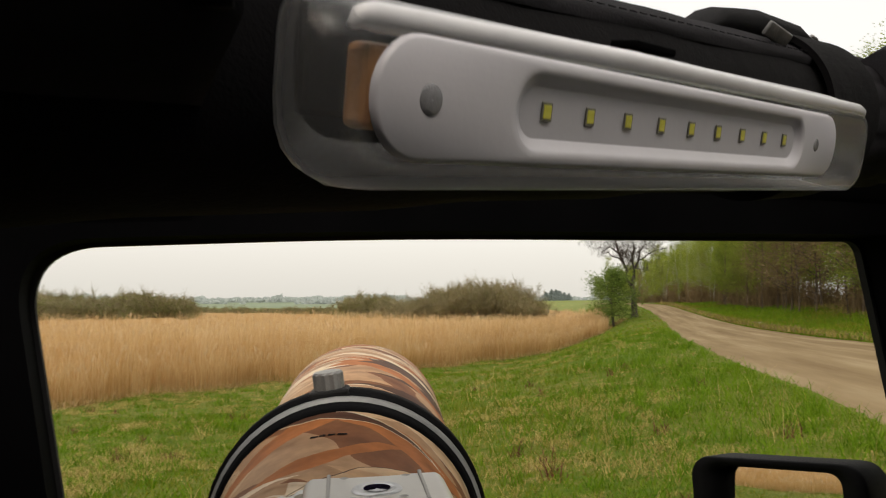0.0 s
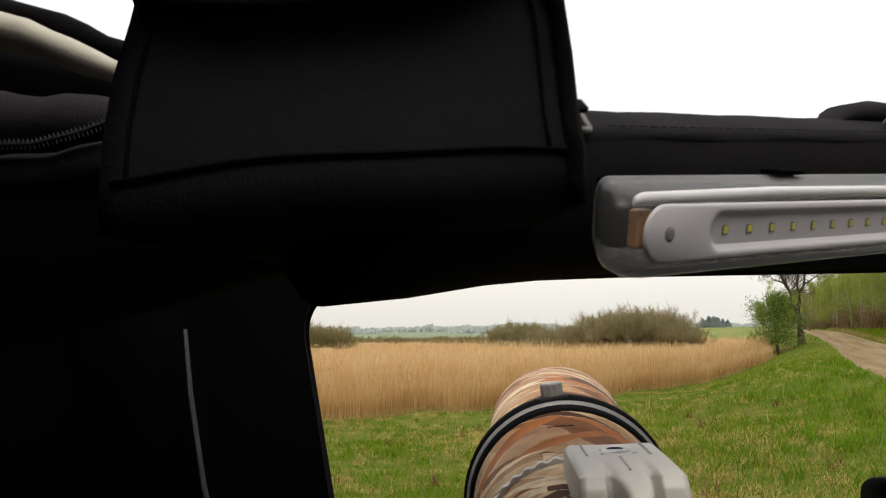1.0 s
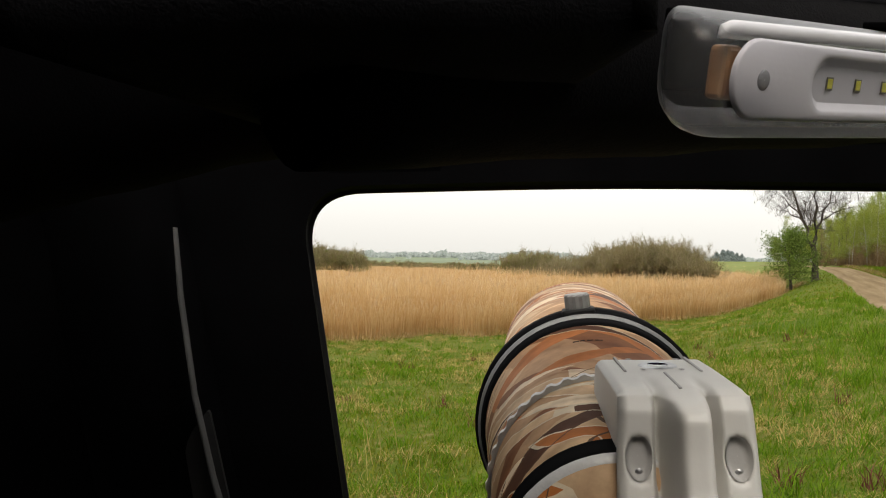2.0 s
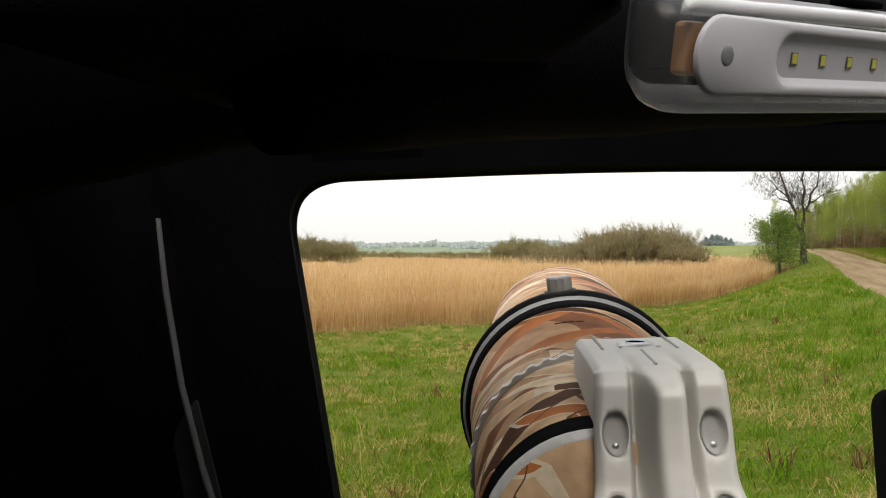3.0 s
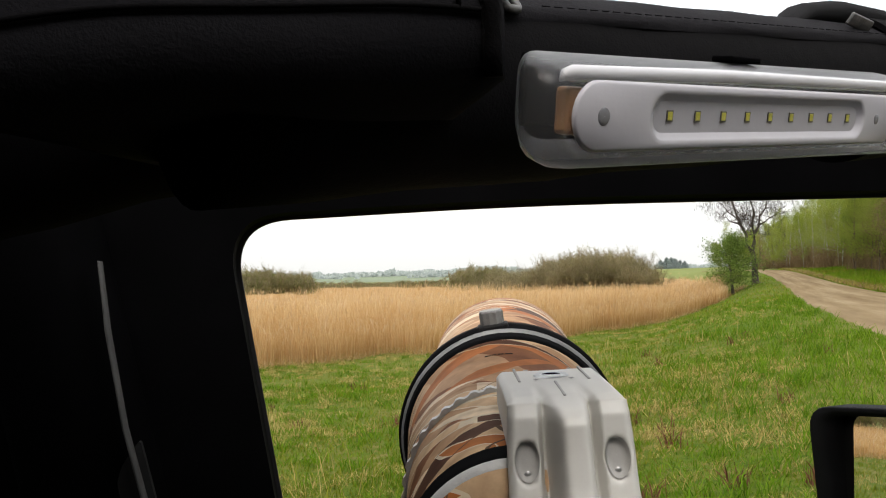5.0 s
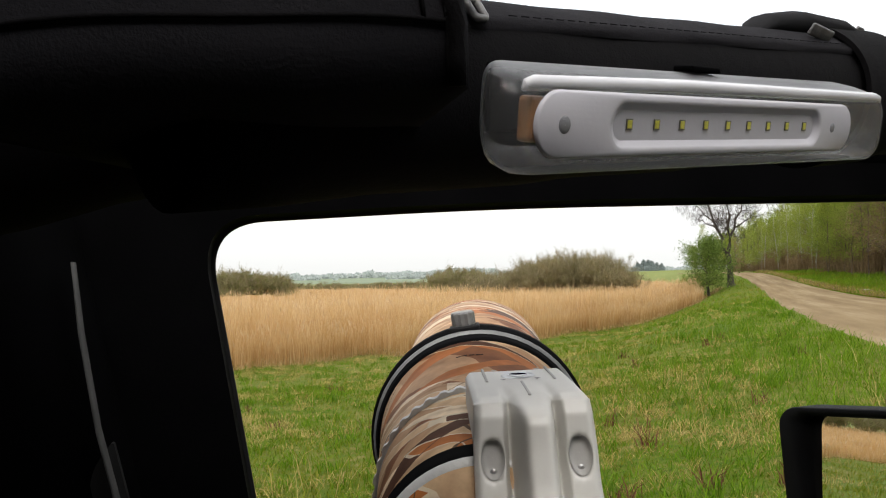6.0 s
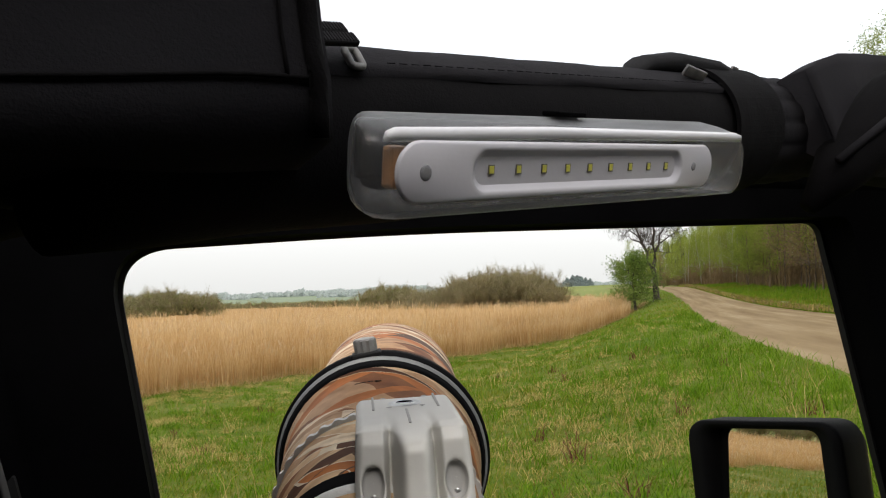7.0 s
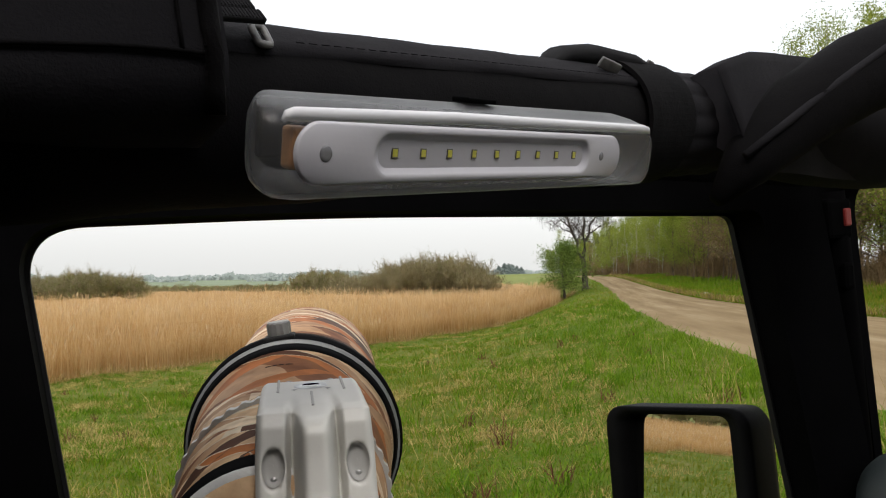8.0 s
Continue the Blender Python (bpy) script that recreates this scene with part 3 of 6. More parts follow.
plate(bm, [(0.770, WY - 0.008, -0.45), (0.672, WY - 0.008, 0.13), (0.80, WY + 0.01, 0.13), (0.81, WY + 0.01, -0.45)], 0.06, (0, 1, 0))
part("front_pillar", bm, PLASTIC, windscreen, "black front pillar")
bm = bmesh.new()
sweep(bm, [(0.785, WY - 0.004, -0.30), (0.78, WY - 0.002, -0.1), (0.77, WY - 0.002, 0.05)], 0.014, 10)
part("grab_moulding", bm, PLASTIC, windscreen, "", True)
bm = bmesh.new()
box(bm, (0.770, WY - 0.019, 0.010), (0.780, WY - 0.012, 0.030), 0.002)
part("red_release_button", bm, RED, windscreen, "red release button on the pillar")
bm = bmesh.new()
box(bm, (0.748, WY - 0.016, -0.004), (0.785, WY, 0.042), 0.005)
part("button_base", bm, PLASTIC, windscreen)
bm = bmesh.new()
box(bm, (0.765, WY - 0.018, -0.062), (0.782, WY - 0.004, -0.030), 0.005)
part("latch_knob", bm, PLASTIC, windscreen, "black latch knob")


def bar_at(x, off=0.0, dz=0.0):
    """The roll bar's axis above the door at x."""
    return Vector((x, 0.283 + 0.036 + 0.478 * x + off, 0.0655 + 0.080 * (x - 0.067) + dz))


# roll bar above the door with its padded sleeve
bm = bmesh.new()
xs = [-0.045 + 0.034 * i for i in range(17)]
sweep(bm, [bar_at(x) for x in xs], [0.0380 + 0.0008 * math.sin(i * 2.1) for i in range(17)], 28, 1.0)
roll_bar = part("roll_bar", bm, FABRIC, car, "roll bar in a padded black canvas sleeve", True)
NEARER = Matrix.Scale(0.88, 4)
roll_bar.matrix_local = NEARER


def seam(bm, x0, x1, angle, r, step=0.006, lift=0.0008):
    """A row of stitches along the bar, at an angle round it."""
    x = x0
    while x < x1:
        p, q = bar_at(x), bar_at(x + step * 0.6)
        o = Vector((0.431 * math.cos(angle), -0.902 * math.cos(angle), math.sin(angle))) * (r + lift)
        sweep(bm, [p + o, q + o], 0.00032, 4)
        x += step


bm = bmesh.new()
seam(bm, 0.07, 0.33, 0.66, 0.0404)
part("stitching", bm, FABRIC_TOP, roll_bar, "grey stitching along the sleeve")
# the flap's paler canvas paints the sky light on the bar's top
bm = bmesh.new()
strip = []
for i in range(26):
    x = 0.030 + 0.0135 * i
    c = bar_at(x)
    ring = []
    for j in range(15):
        an = 0.56 + 0.02 * math.sin(i * 0.9) * (j == 0) + 2.2 * j / 14
        ring.append(bm.verts.new(c + Vector((0.431 * math.cos(an), -0.902 * math.cos(an), math.sin(an))) * (0.0394 + 0.0012 * math.exp(-j) + 0.0003 * math.sin(i * 1.3 + j))))
    an = 0.52
    ring.insert(0, bm.verts.new(c + Vector((0.431 * math.cos(an), -0.902 * math.cos(an), math.sin(an))) * 0.0380))
    strip.append(ring)
for r0, r1 in zip(strip, strip[1:]):
    for j in range(15):
        bm.faces.new((r0[j], r1[j], r1[j + 1], r0[j + 1]))
bmesh.ops.recalc_face_normals(bm, faces=bm.faces[:])
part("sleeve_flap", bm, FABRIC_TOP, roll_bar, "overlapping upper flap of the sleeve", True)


def wrap_strap(x, width, r, mat, parent, name, label):
    """A flat strap that goes round the bar at x."""
    bm = bmesh.new()
    n = 72
    d = Vector((1, 0.478, 0.088)).normalized()
    rings = []
    for k in range(n):
        a = 2 * math.pi * k / n
        o = Vector((0.431 * math.cos(a), -0.902 * math.cos(a), math.sin(a)))
        c = bar_at(x)
        rings.append([bm.verts.new(c + o * rr + d * dd) for rr, dd in ((r, -width / 2), (r + 0.003, -width / 2), (r + 0.003, width / 2), (r, width / 2))])
    for k in range(n):
        a, b = rings[k], rings[(k + 1) % n]
        for j in range(4):
            bm.faces.new((a[j], b[j], b[(j + 1) % 4], a[(j + 1) % 4]))
    bmesh.ops.recalc_face_normals(bm, faces=bm.faces[:])
    return part(name, bm, mat, parent, label)


def buckle(parent, centre, w, h, r, m):
    bm = bmesh.new()
    pts = outline([(-w, 0, -h), (w, 0, -h), (w, 0, h), (-w, 0, h)], min(w, h) * 0.7, 4)
    sweep(bm, [*pts, pts[0], pts[1]], r, 8, caps=False, up=Vector((0, 1, 0)))
    bmesh.ops.transform(bm, matrix=Matrix.Translation(centre) @ m, verts=bm.verts[:])
    return part("buckle", bm, BUCKLE, parent, "worn grey metal strap buckle", True)


web_m = Matrix.Translation((0.052, 0.3040, 0.0965)) @ pose(0, 0, 0, 0, -6, 25.5) @ pose(0, 0, 0, -38)
bm = bmesh.new()
box(bm, (-0.018, -0.0014, 0.0012), (0.0165, 0.0014, 0.0072), 0.0008, web_m)
s1 = part("webbing_strap", bm, WEBBING, car, "ribbed black webbing strap at the pouch")
s1.matrix_local = NEARER
bm = bmesh.new()
box(bm, (-0.018, -0.0026, -0.0070), (0.0165, 0.0004, -0.0008), 0.0008, web_m)
part("webbing_loop", bm, WEBBING, s1, "second turn of the webbing")
bm = bmesh.new()
for i in range(22):
    x = -0.017 + 0.0015 * i
    box(bm, (x, -0.0018, 0.0016), (x + 0.0007, 0.0, 0.0068), 0.0002, web_m, 1)
    box(bm, (x, -0.0030, -0.0066), (x + 0.0007, 0.0, -0.0012), 0.0002, web_m, 1)
part("webbing_ribs", bm, FABRIC_TOP, s1, "raised ribs of the webbing")
buckle(s1, Vector((0.0684, 0.3150, 0.0908)), 0.0028, 0.0050, 0.0016, pose(0, 0, 0, -32, 0, 25))
s2 = wrap_strap(0.346, 0.062, 0.0408, FABRIC, car, "hook_strap", "broad black hook-and-loop strap round the bar")
s2.matrix_local = NEARER
bm = bmesh.new()
c = bar_at(0.305)
sweep(bm, [c + Vector((-0.050, -0.036, 0.026)), c + Vector((-0.030, -0.022, 0.038)), c + Vector((0.0, -0.004, 0.0430)), c + Vector((0.04, 0.012, 0.0425)), c + Vector((0.085, 0.034, 0.039))], [0.002, 0.0065, 0.0085, 0.0085, 0.005], 10, 1.9)
part("strap_tail", bm, WEBBING, s2, "loose tail of the strap", True)
for x, dy, dz, w in ((0.307, -0.0330, 0.0305, 0.0115), (0.372, -0.016, 0.0395, 0.0040)):
    bm = bmesh.new()
    box(bm, (-w, -0.0036, -0.0012), (w, 0.0036, 0.0012), 0.0009, Matrix.Translation(bar_at(x) + Vector((0, dy, dz))) @ pose(0, 0, 0, -48, 6, 27))
    part("buckle", bm, BUCKLE, s2, "worn grey metal strap buckle", True)

# gathered cuff and corner cover at the front of the bar
bm = bmesh.new()
n = 120
cuff = []
for i in range(9):
    c = bar_at(0.372 + 0.0115 * i)
    pull = 0.0006 * math.sin(i * 1.9)
    cuff.append([bm.verts.new(c + Vector((0.431 * math.cos(a), -0.902 * math.cos(a), math.sin(a))) * (0.0385 + pull + 0.0018 * abs(math.sin(7.5 * a + 0.15 * math.sin(i))) ** 0.6)) for a in [2 * math.pi * k / n for k in range(n)]])
for r0, r1 in zip(cuff, cuff[1:]):
    for k in range(n):
        bm.faces.new((r0[k], r0[(k + 1) % n], r1[(k + 1) % n], r1[k]))
bmesh.ops.recalc_face_normals(bm, faces=bm.faces[:])
part("gathered_cuff", bm, FABRIC_TOP, roll_bar, "gathered elastic cuff of the sleeve", True)
bm = bmesh.new()
sweep(bm, [(0.452, 0.530, 0.095), (0.490, 0.540, 0.103), (0.53, 0.555, 0.108), (0.58, 0.575, 0.106), (0.65, 0.60, 0.106), (0.72, 0.62, 0.108), (0.78, 0.62, 0.112)],
      [0.034, 0.044, 0.050, 0.053, 0.058, 0.062, 0.065], 16, 0.9)
cover = part("corner_cover", bm, FABRIC_TOP, car, "black canvas cover over the roll bar corner", True)
cover.matrix_local = NEARER
bm = bmesh.new()
fx = [0.420, 0.445, 0.468, 0.52, 0.59, 0.73]
fgrid = []
for i in range(25):
    x = 0.420 + 0.305 * i / 24
    y = 0.4655 + 0.47 * (x - 0.42)
    z1 = float(np.interp(x, fx, [0.126, 0.1365, 0.1445, 0.1525, 0.159, 0.165]))
    z0 = 0.052
    col = []
    for j in range(13):
        t = j / 12
        col.append(bm.verts.new((x + 0.026 * (1 - t) ** 1.5 * (1 - i / 24), y - 0.007 * math.sin(math.pi * t) + 0.0015 * math.sin(i * 0.55 + 3 * t), z0 + (z1 - z0) * t)))
    top = col[-1].co
    col += [bm.verts.new(top + Vector((-0.002, 0.02, 0.0))), bm.verts.new(top + Vector((-0.010, 0.070, -0.014)))]
    fgrid.append(col)
for a, b in zip(fgrid, fgrid[1:]):
    for j in range(len(a) - 1):
        bm.faces.new((a[j], b[j], b[j + 1], a[j + 1]))
bm.faces.new(fgrid[0][::-1])
bmesh.ops.recalc_face_normals(bm, faces=bm.faces[:])
part("canvas_flap", bm, FABRIC_TOP, cover, "pointed canvas flap of the corner cover", True)
bm = bmesh.new()
sweep(bm, [(0.415, 0.470, 0.030), (0.445, 0.468, 0.058), (0.50, 0.470, 0.096), (0.568, 0.475, 0.127), (0.66, 0.47, 0.156), (0.78, 0.41, 0.184), (0.83, 0.2, 0.189), (0.83, -0.6, 0.189)], [0.006, 0.020, 0.029, 0.033, 0.037, 0.042, 0.045, 0.045], 18)
header = part("header_bar", bm, FABRIC, car, "padded black bar across the windscreen top", True)
header.matrix_local = NEARER
bm = bmesh.new()
sweep(bm, [(0.428, 0.452, 0.060), (0.465, 0.446, 0.084), (0.512, 0.445, 0.112), (0.565, 0.446, 0.140), (0.66, 0.440, 0.174), (0.76, 0.385, 0.206)], 0.0032, 8)
part("piping", bm, FABRIC_TOP, header, "raised piping on the bar cover", True)


# pouch of canvas wrapped over the bar behind the lamp
def pouch():
    A, B = Vector((-0.090, 0.2195, 0)), Vector((0.0395, 0.2292, 0))
    d = (B - A).normalized()
    out = Vector((d.y, -d.x, 0))
    # height, outward, inset at the two ends, height of its line and its rise
    rows = [(0.036, 0.012, -0.004, 0.0, 0.036, 0.004), (0.050, 0.014, -0.003, 0.0, 0.0495, 0.0065), (0.062, 0.013, -0.002, 0.001, 0.062, 0.008), (0.078, 0.014, 0.001, 0.002, 0.0765, 0.0095), (0.092, 0.018, 0.006, 0.005, 0.0895, 0.0105),
            (0.100, 0.021, 0.008, 0.012, 0.0950, 0.0130), (0.108, -0.004, 0.011, 0.013, 0.1040, 0.0170), (0.116, -0.038, 0.016, 0.015, 0.1145, 0.0220), (0.118, -0.080, 0.026, 0.020, 0.1190, 0.0230)]
    keys = [r[0] for r in rows]

    def at(t, z, lift=0.001):
        o, a, b, h, rise = (float(np.interp(z, keys, [r[c] for r in rows])) for c in range(1, 6))
        return A.lerp(B, t) + d * (a * (1 - t) - b * t) + out * (o + 0.006 * math.sin(math.pi * t) + lift) + Vector((0, 0, h + rise * t + 0.0006 * math.sin(t * 11 + z * 90)))

    bm = bmesh.new()
    n = 22
    grid = []
    for r in rows:
        line = []
        for k in range(n + 1):
            t = k / n
            q = at(t, r[0], 0.0)
            if r[0] == 0.100:
                q.z -= 0.0075 * math.sin(math.pi * t)
            elif r[0] > 0.1:
                q.z += 0.0007 * math.sin(t * 17) + (0.0070 if r[0] > 0.11 else 0.003) * max(0.0, math.sin(math.pi * t)) ** 0.7 * (0.55 + 0.6 * t)
            line.append(bm.verts.new(q))
        grid.append(line)
    back = [[bm.verts.new(v.co - out * 0.11 + d * (0.06 * (1 - k / n)) + Vector((0, 0, -0.002))) for k, v in enumerate(line)] for line in (grid[0], grid[-2])]
    # rows above the lip take the canvas coloured as if lit from above
    for row, (l0, l1) in enumerate(zip(grid, grid[1:])):
        for k in range(n):
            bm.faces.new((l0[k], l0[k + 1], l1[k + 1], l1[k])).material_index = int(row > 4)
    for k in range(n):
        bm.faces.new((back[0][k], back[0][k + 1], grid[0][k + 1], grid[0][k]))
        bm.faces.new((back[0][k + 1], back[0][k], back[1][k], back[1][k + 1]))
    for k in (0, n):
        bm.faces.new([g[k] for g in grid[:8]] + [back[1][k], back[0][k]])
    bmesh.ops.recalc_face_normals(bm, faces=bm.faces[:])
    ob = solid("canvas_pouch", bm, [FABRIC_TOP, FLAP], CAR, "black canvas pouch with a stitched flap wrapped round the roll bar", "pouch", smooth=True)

    bm = bmesh.new()
    sweep(bm, [at(0.02 + 0.93 * k / 16, 0.0500 + 0.002 * math.sin(math.pi * k / 16)) for k in range(17)], 0.0007, 6)
    sweep(bm, [at(0.91, 0.05 + 0.045 * k / 8) for k in range(9)], 0.0006, 6)
    sweep(bm, [at(0.05, 0.05 + 0.045 * k / 8) for k in range(9)], 0.0006, 6)
    part("seam", bm, FABRIC, ob, "stitched seams of the flap", True)
    bm = bmesh.new()
    sweep(bm, [at(0.97, 0.036 + 0.066 * k / 10, 0.0015) for k in range(11)], 0.0026, 8)
    part("edge_binding", bm, FABRIC, ob, "bound edge of the pouch", True)
    bm = bmesh.new()
    sweep(bm, [at(t / 20, 0.1000, 0.0015) - Vector((0, 0, 0.0075 * math.sin(math.pi * t / 20))) for t in range(21)], 0.0022, 8)
    part("lip", bm, FABRIC, ob, "rolled lip of the flap", True)
    for s in range(26):
        t = 0.955
        bm = bmesh.new() if s == 0 else bm
        z = 0.040 + 0.062 * s / 26
        sweep(bm, [at(t, z, 0.0012), at(t, z + 0.0014, 0.0012)], 0.0005, 4)
    part("stitches", bm, FABRIC_TOP, ob, "row of stitches along the edge")
    ob.matrix_world = CAR
    return ob


pouch()


# folded soft top behind the driver, with its zip
def soft_top():
    st = thing("folded_soft_top", CAR, "folded black canvas soft top with a zip and cream lining", "soft top")

    def fold(name, pts, radii, flat, mat, label, wrinkle=0.0018):
        path = []
        for (p, q) in zip(pts, pts[1:]):
            path += [Vector(p).lerp(Vector(q), k / 5) for k in range(5)]
        path.append(Vector(pts[-1]))
        rad = [float(np.interp(i / 5, range(len(radii)), radii)) + wrinkle * math.sin(i * 1.9 + len(name)) for i in range(len(path))]
        bm = bmesh.new()
        sweep(bm, [p + Vector((0, 0, 0.6 * wrinkle * math.sin(i * 1.3))) for i, p in enumerate(path)], rad, 20, flat)
        part(name, bm, mat, st, label, True)

    fold("lower_fold", [(-0.52, 0.33, 0.040), (-0.34, 0.36, 0.040), (-0.20, 0.38, 0.048), (-0.12, 0.395, 0.066), (-0.02, 0.41, 0.086)], [0.046, 0.045, 0.044, 0.043, 0.040], 1.0, FABRIC, "lower black canvas fold", 0.001)
    # the two folds by the zip use canvas with sky light in its colour
    fold("zip_fold", [(-0.52, 0.335, 0.078), (-0.30, 0.352, 0.079), (-0.19, 0.358, 0.080), (-0.145, 0.356, 0.082), (-0.09, 0.352, 0.092)], [0.0105, 0.0105, 0.010, 0.0095, 0.009], 1.6, FLAP, "thin fold under the zip", 0.0006)
    fold("upper_fold", [(-0.52, 0.345, 0.107), (-0.30, 0.360, 0.108), (-0.19, 0.366, 0.1075), (-0.145, 0.365, 0.1055), (-0.08, 0.362, 0.103)], [0.015, 0.0145, 0.014, 0.013, 0.010], 1.3, FLAP, "rounded black canvas fold over the zip", 0.0009)
    fold("inner_fold", [(-0.52, 0.43, 0.150), (-0.34, 0.44, 0.150), (-0.20, 0.44, 0.142), (-0.08, 0.44, 0.120)], [0.030, 0.030, 0.029, 0.025], 1.2, FABRIC, "dark inner fold")
    fold("lining", [(-0.50, 0.372, 0.176), (-0.34, 0.374, 0.170), (-0.22, 0.374, 0.163), (-0.165, 0.374, 0.1495), (-0.12, 0.376, 0.130)], [0.0105, 0.0105, 0.0095, 0.0075, 0.005], 1.7, CREAM, "cream lining edge", 0.0005)
    fold("top_edge", [(-0.50, 0.40, 0.193), (-0.34, 0.40, 0.189), (-0.22, 0.395, 0.179), (-0.165, 0.392, 0.164), (-0.115, 0.39, 0.143)], [0.008, 0.008, 0.0075, 0.0065, 0.005], 1.5, FABRIC, "wavy black upper edge", 0.0008)
    tooth = bmesh.new()
    box(tooth, (-0.00028, -0.0007, -0.0013), (0.00028, 0.0007, 0.0013), 0.0002, seg=1)
    teeth = mesh_of("zip_tooth", tooth, ZIP)
    track = [(-0.240, 0.332, 0.0965), (-0.200, 0.3335, 0.0922), (-0.170, 0.334, 0.0902), (-0.150, 0.334, 0.0900), (-0.130, 0.333, 0.0946), (-0.105, 0.330, 0.1035)]
    xs = [p[0] for p in track]

    def on_track(x):
        return Vector((x, float(np.interp(x, xs, [p[1] for p in track])), float(np.interp(x, xs, [p[2] for p in track]))))

    bm = bmesh.new()
    sweep(bm, [on_track(-0.238 + 0.131 * k / 24) + Vector((0, 0.004, 0)) for k in range(25)], 0.0058, 8, 0.4, up=Vector((0, 1, 0)))
    zp = part("zip_tape", bm, WEBBING, st, "black tape of the zip")
    for i in range(150):
        x = -0.236 + 0.128 * i / 149
        slope = on_track(x + 0.003) - on_track(x - 0.003)
        o = new("zip_tooth", teeth)
        o.parent = zp
        o.matrix_local = Matrix.Translation(on_track(x) + Vector((0, -0.0006, 0.0010 * (-1) ** i))) @ pose(0, 0, 0, 0, -math.degrees(math.atan2(slope.z, slope.x)), 0)
    return st


soft_top()


# seat belt hanging by the pillar
def seat_belt():
    sb = thing("seat_belt", CAR @ Matrix.Translation((0.020, 0, 0.004)), "grey seat belt strap hanging by the door pillar", "seat belt")
    bm = bmesh.new()
    path = [Vector((-0.158, 0.605, 0.012)), Vector((-0.155, 0.602, -0.035)), Vector((-0.1475, 0.60, -0.10)), Vector((-0.137, 0.60, -0.155)), Vector((-0.118, 0.60, -0.23)), Vector((-0.09, 0.60, -0.32)), Vector((-0.05, 0.60, -0.45))]
    lo, hi = [], []
    for i, p in enumerate(path):
        w = 0.0007 if i else 0.0003
        lo.append((bm.verts.new(p + Vector((-w, -0.002, 0))), bm.verts.new(p + Vector((w, -0.003, 0)))))
        hi.append((bm.verts.new(p + Vector((-w, 0.012, 0))), bm.verts.new(p + Vector((w, 0.012, 0)))))
    for i in range(len(path) - 1):
        a, b, c, d = lo[i], lo[i + 1], hi[i], hi[i + 1]
        bm.faces.new((a[0], a[1], b[1], b[0]))
        bm.faces.new((a[1], c[1], d[1], b[1]))
        bm.faces.new((a[0], b[0], d[0], c[0]))
    bmesh.ops.recalc_face_normals(bm, faces=bm.faces[:])
    part("strap", bm, BELT, sb, "grey webbing strap edge", True)
    bm = bmesh.new()
    plate(bm, outline([(-0.140, 0.612, -0.110), (-0.156, 0.612, -0.130), (-0.162, 0.612, -0.30), (-0.105, 0.612, -0.30)], [0.004, 0.012, 0.004, 0.004], 4), 0.006, (0, 1, 0))
    part("guide", bm, BELT_GUIDE, sb, "dark belt guide")


seat_belt()


# door mirror outside the window
def door_mirror():
    TL, TR = Vector((0.664, 1.034, -0.228)), Vector((0.752, 0.828, -0.212))
    across = (TR - TL).normalized()
    n = Vector((-0.94, -0.34, 0.06)).normalized()
    across = (across - n * across.dot(n)).normalized()
    upv = across.cross(n).normalized()
    if upv.z < 0:
        upv = -upv
    w = (TR - TL).length
    h = 0.205
    mtx = Matrix((across, upv, n)).transposed().to_4x4()
    mtx.translation = TL.lerp(TR, 0.5) - upv * h * 0.5
    W, H = w / 2, h / 2
    bm = bmesh.new()
    o = outline([(-W, -H, 0), (W, -H, 0), (W, H, 0), (-W, H, 0)], 0.030, 6)
    i = outline([(-W + 0.032, -H + 0.02, 0), (W - 0.030, -H + 0.02, 0), (W - 0.030, H - 0.011, 0), (-W + 0.032, H - 0.011, 0)], 0.018, 6)
    rings = []
    for k, (z, s, src) in enumerate(((-0.022, 1.0, i), (0.0, 1.0, i), (0.006, 0.985, o), (0.0, 1.0, o), (-0.05, 0.99, o), (-0.085, 0.86, o), (-0.105, 0.6, o))):
        rings.append([bm.verts.new((p.x * s, p.y * s, z)) for p in src])
    for r0, r1 in zip(rings, rings[1:]):
        for k in range(len(o)):
            bm.faces.new((r0[k], r0[(k + 1) % len(o)], r1[(k + 1) % len(o)], r1[k]))
    bm.faces.new(rings[-1])
    bmesh.ops.recalc_face_normals(bm, faces=bm.faces[:])
    bmesh.ops.transform(bm, matrix=mtx, verts=bm.verts[:])
    mr = part("door_mirror", bm, MIRROR_CASE, car, "black plastic door mirror housing", True)
    bm = bmesh.new()
    g = [p * 1.02 + Vector((0, 0, -0.016)) for p in i]
    plate(bm, g, 0.003, (0, 0, -1))
    tilt = pose(0, 0, 0, -4.7, 0.0, 0)
    bmesh.ops.transform(bm, matrix=mtx @ tilt, verts=bm.verts[:])
    part("mirror_glass", bm, MIRROR, mr, "silvered mirror glass showing reeds and meadow")
    bm = bmesh.new()
    sweep(bm, [(0.76, 0.86, -0.40), (0.74, 0.80, -0.43), (0.73, 0.74, -0.45)], 0.028, 12)
    part("mirror_arm", bm, MIRROR_CASE, mr, "black mirror arm", True)


door_mirror()


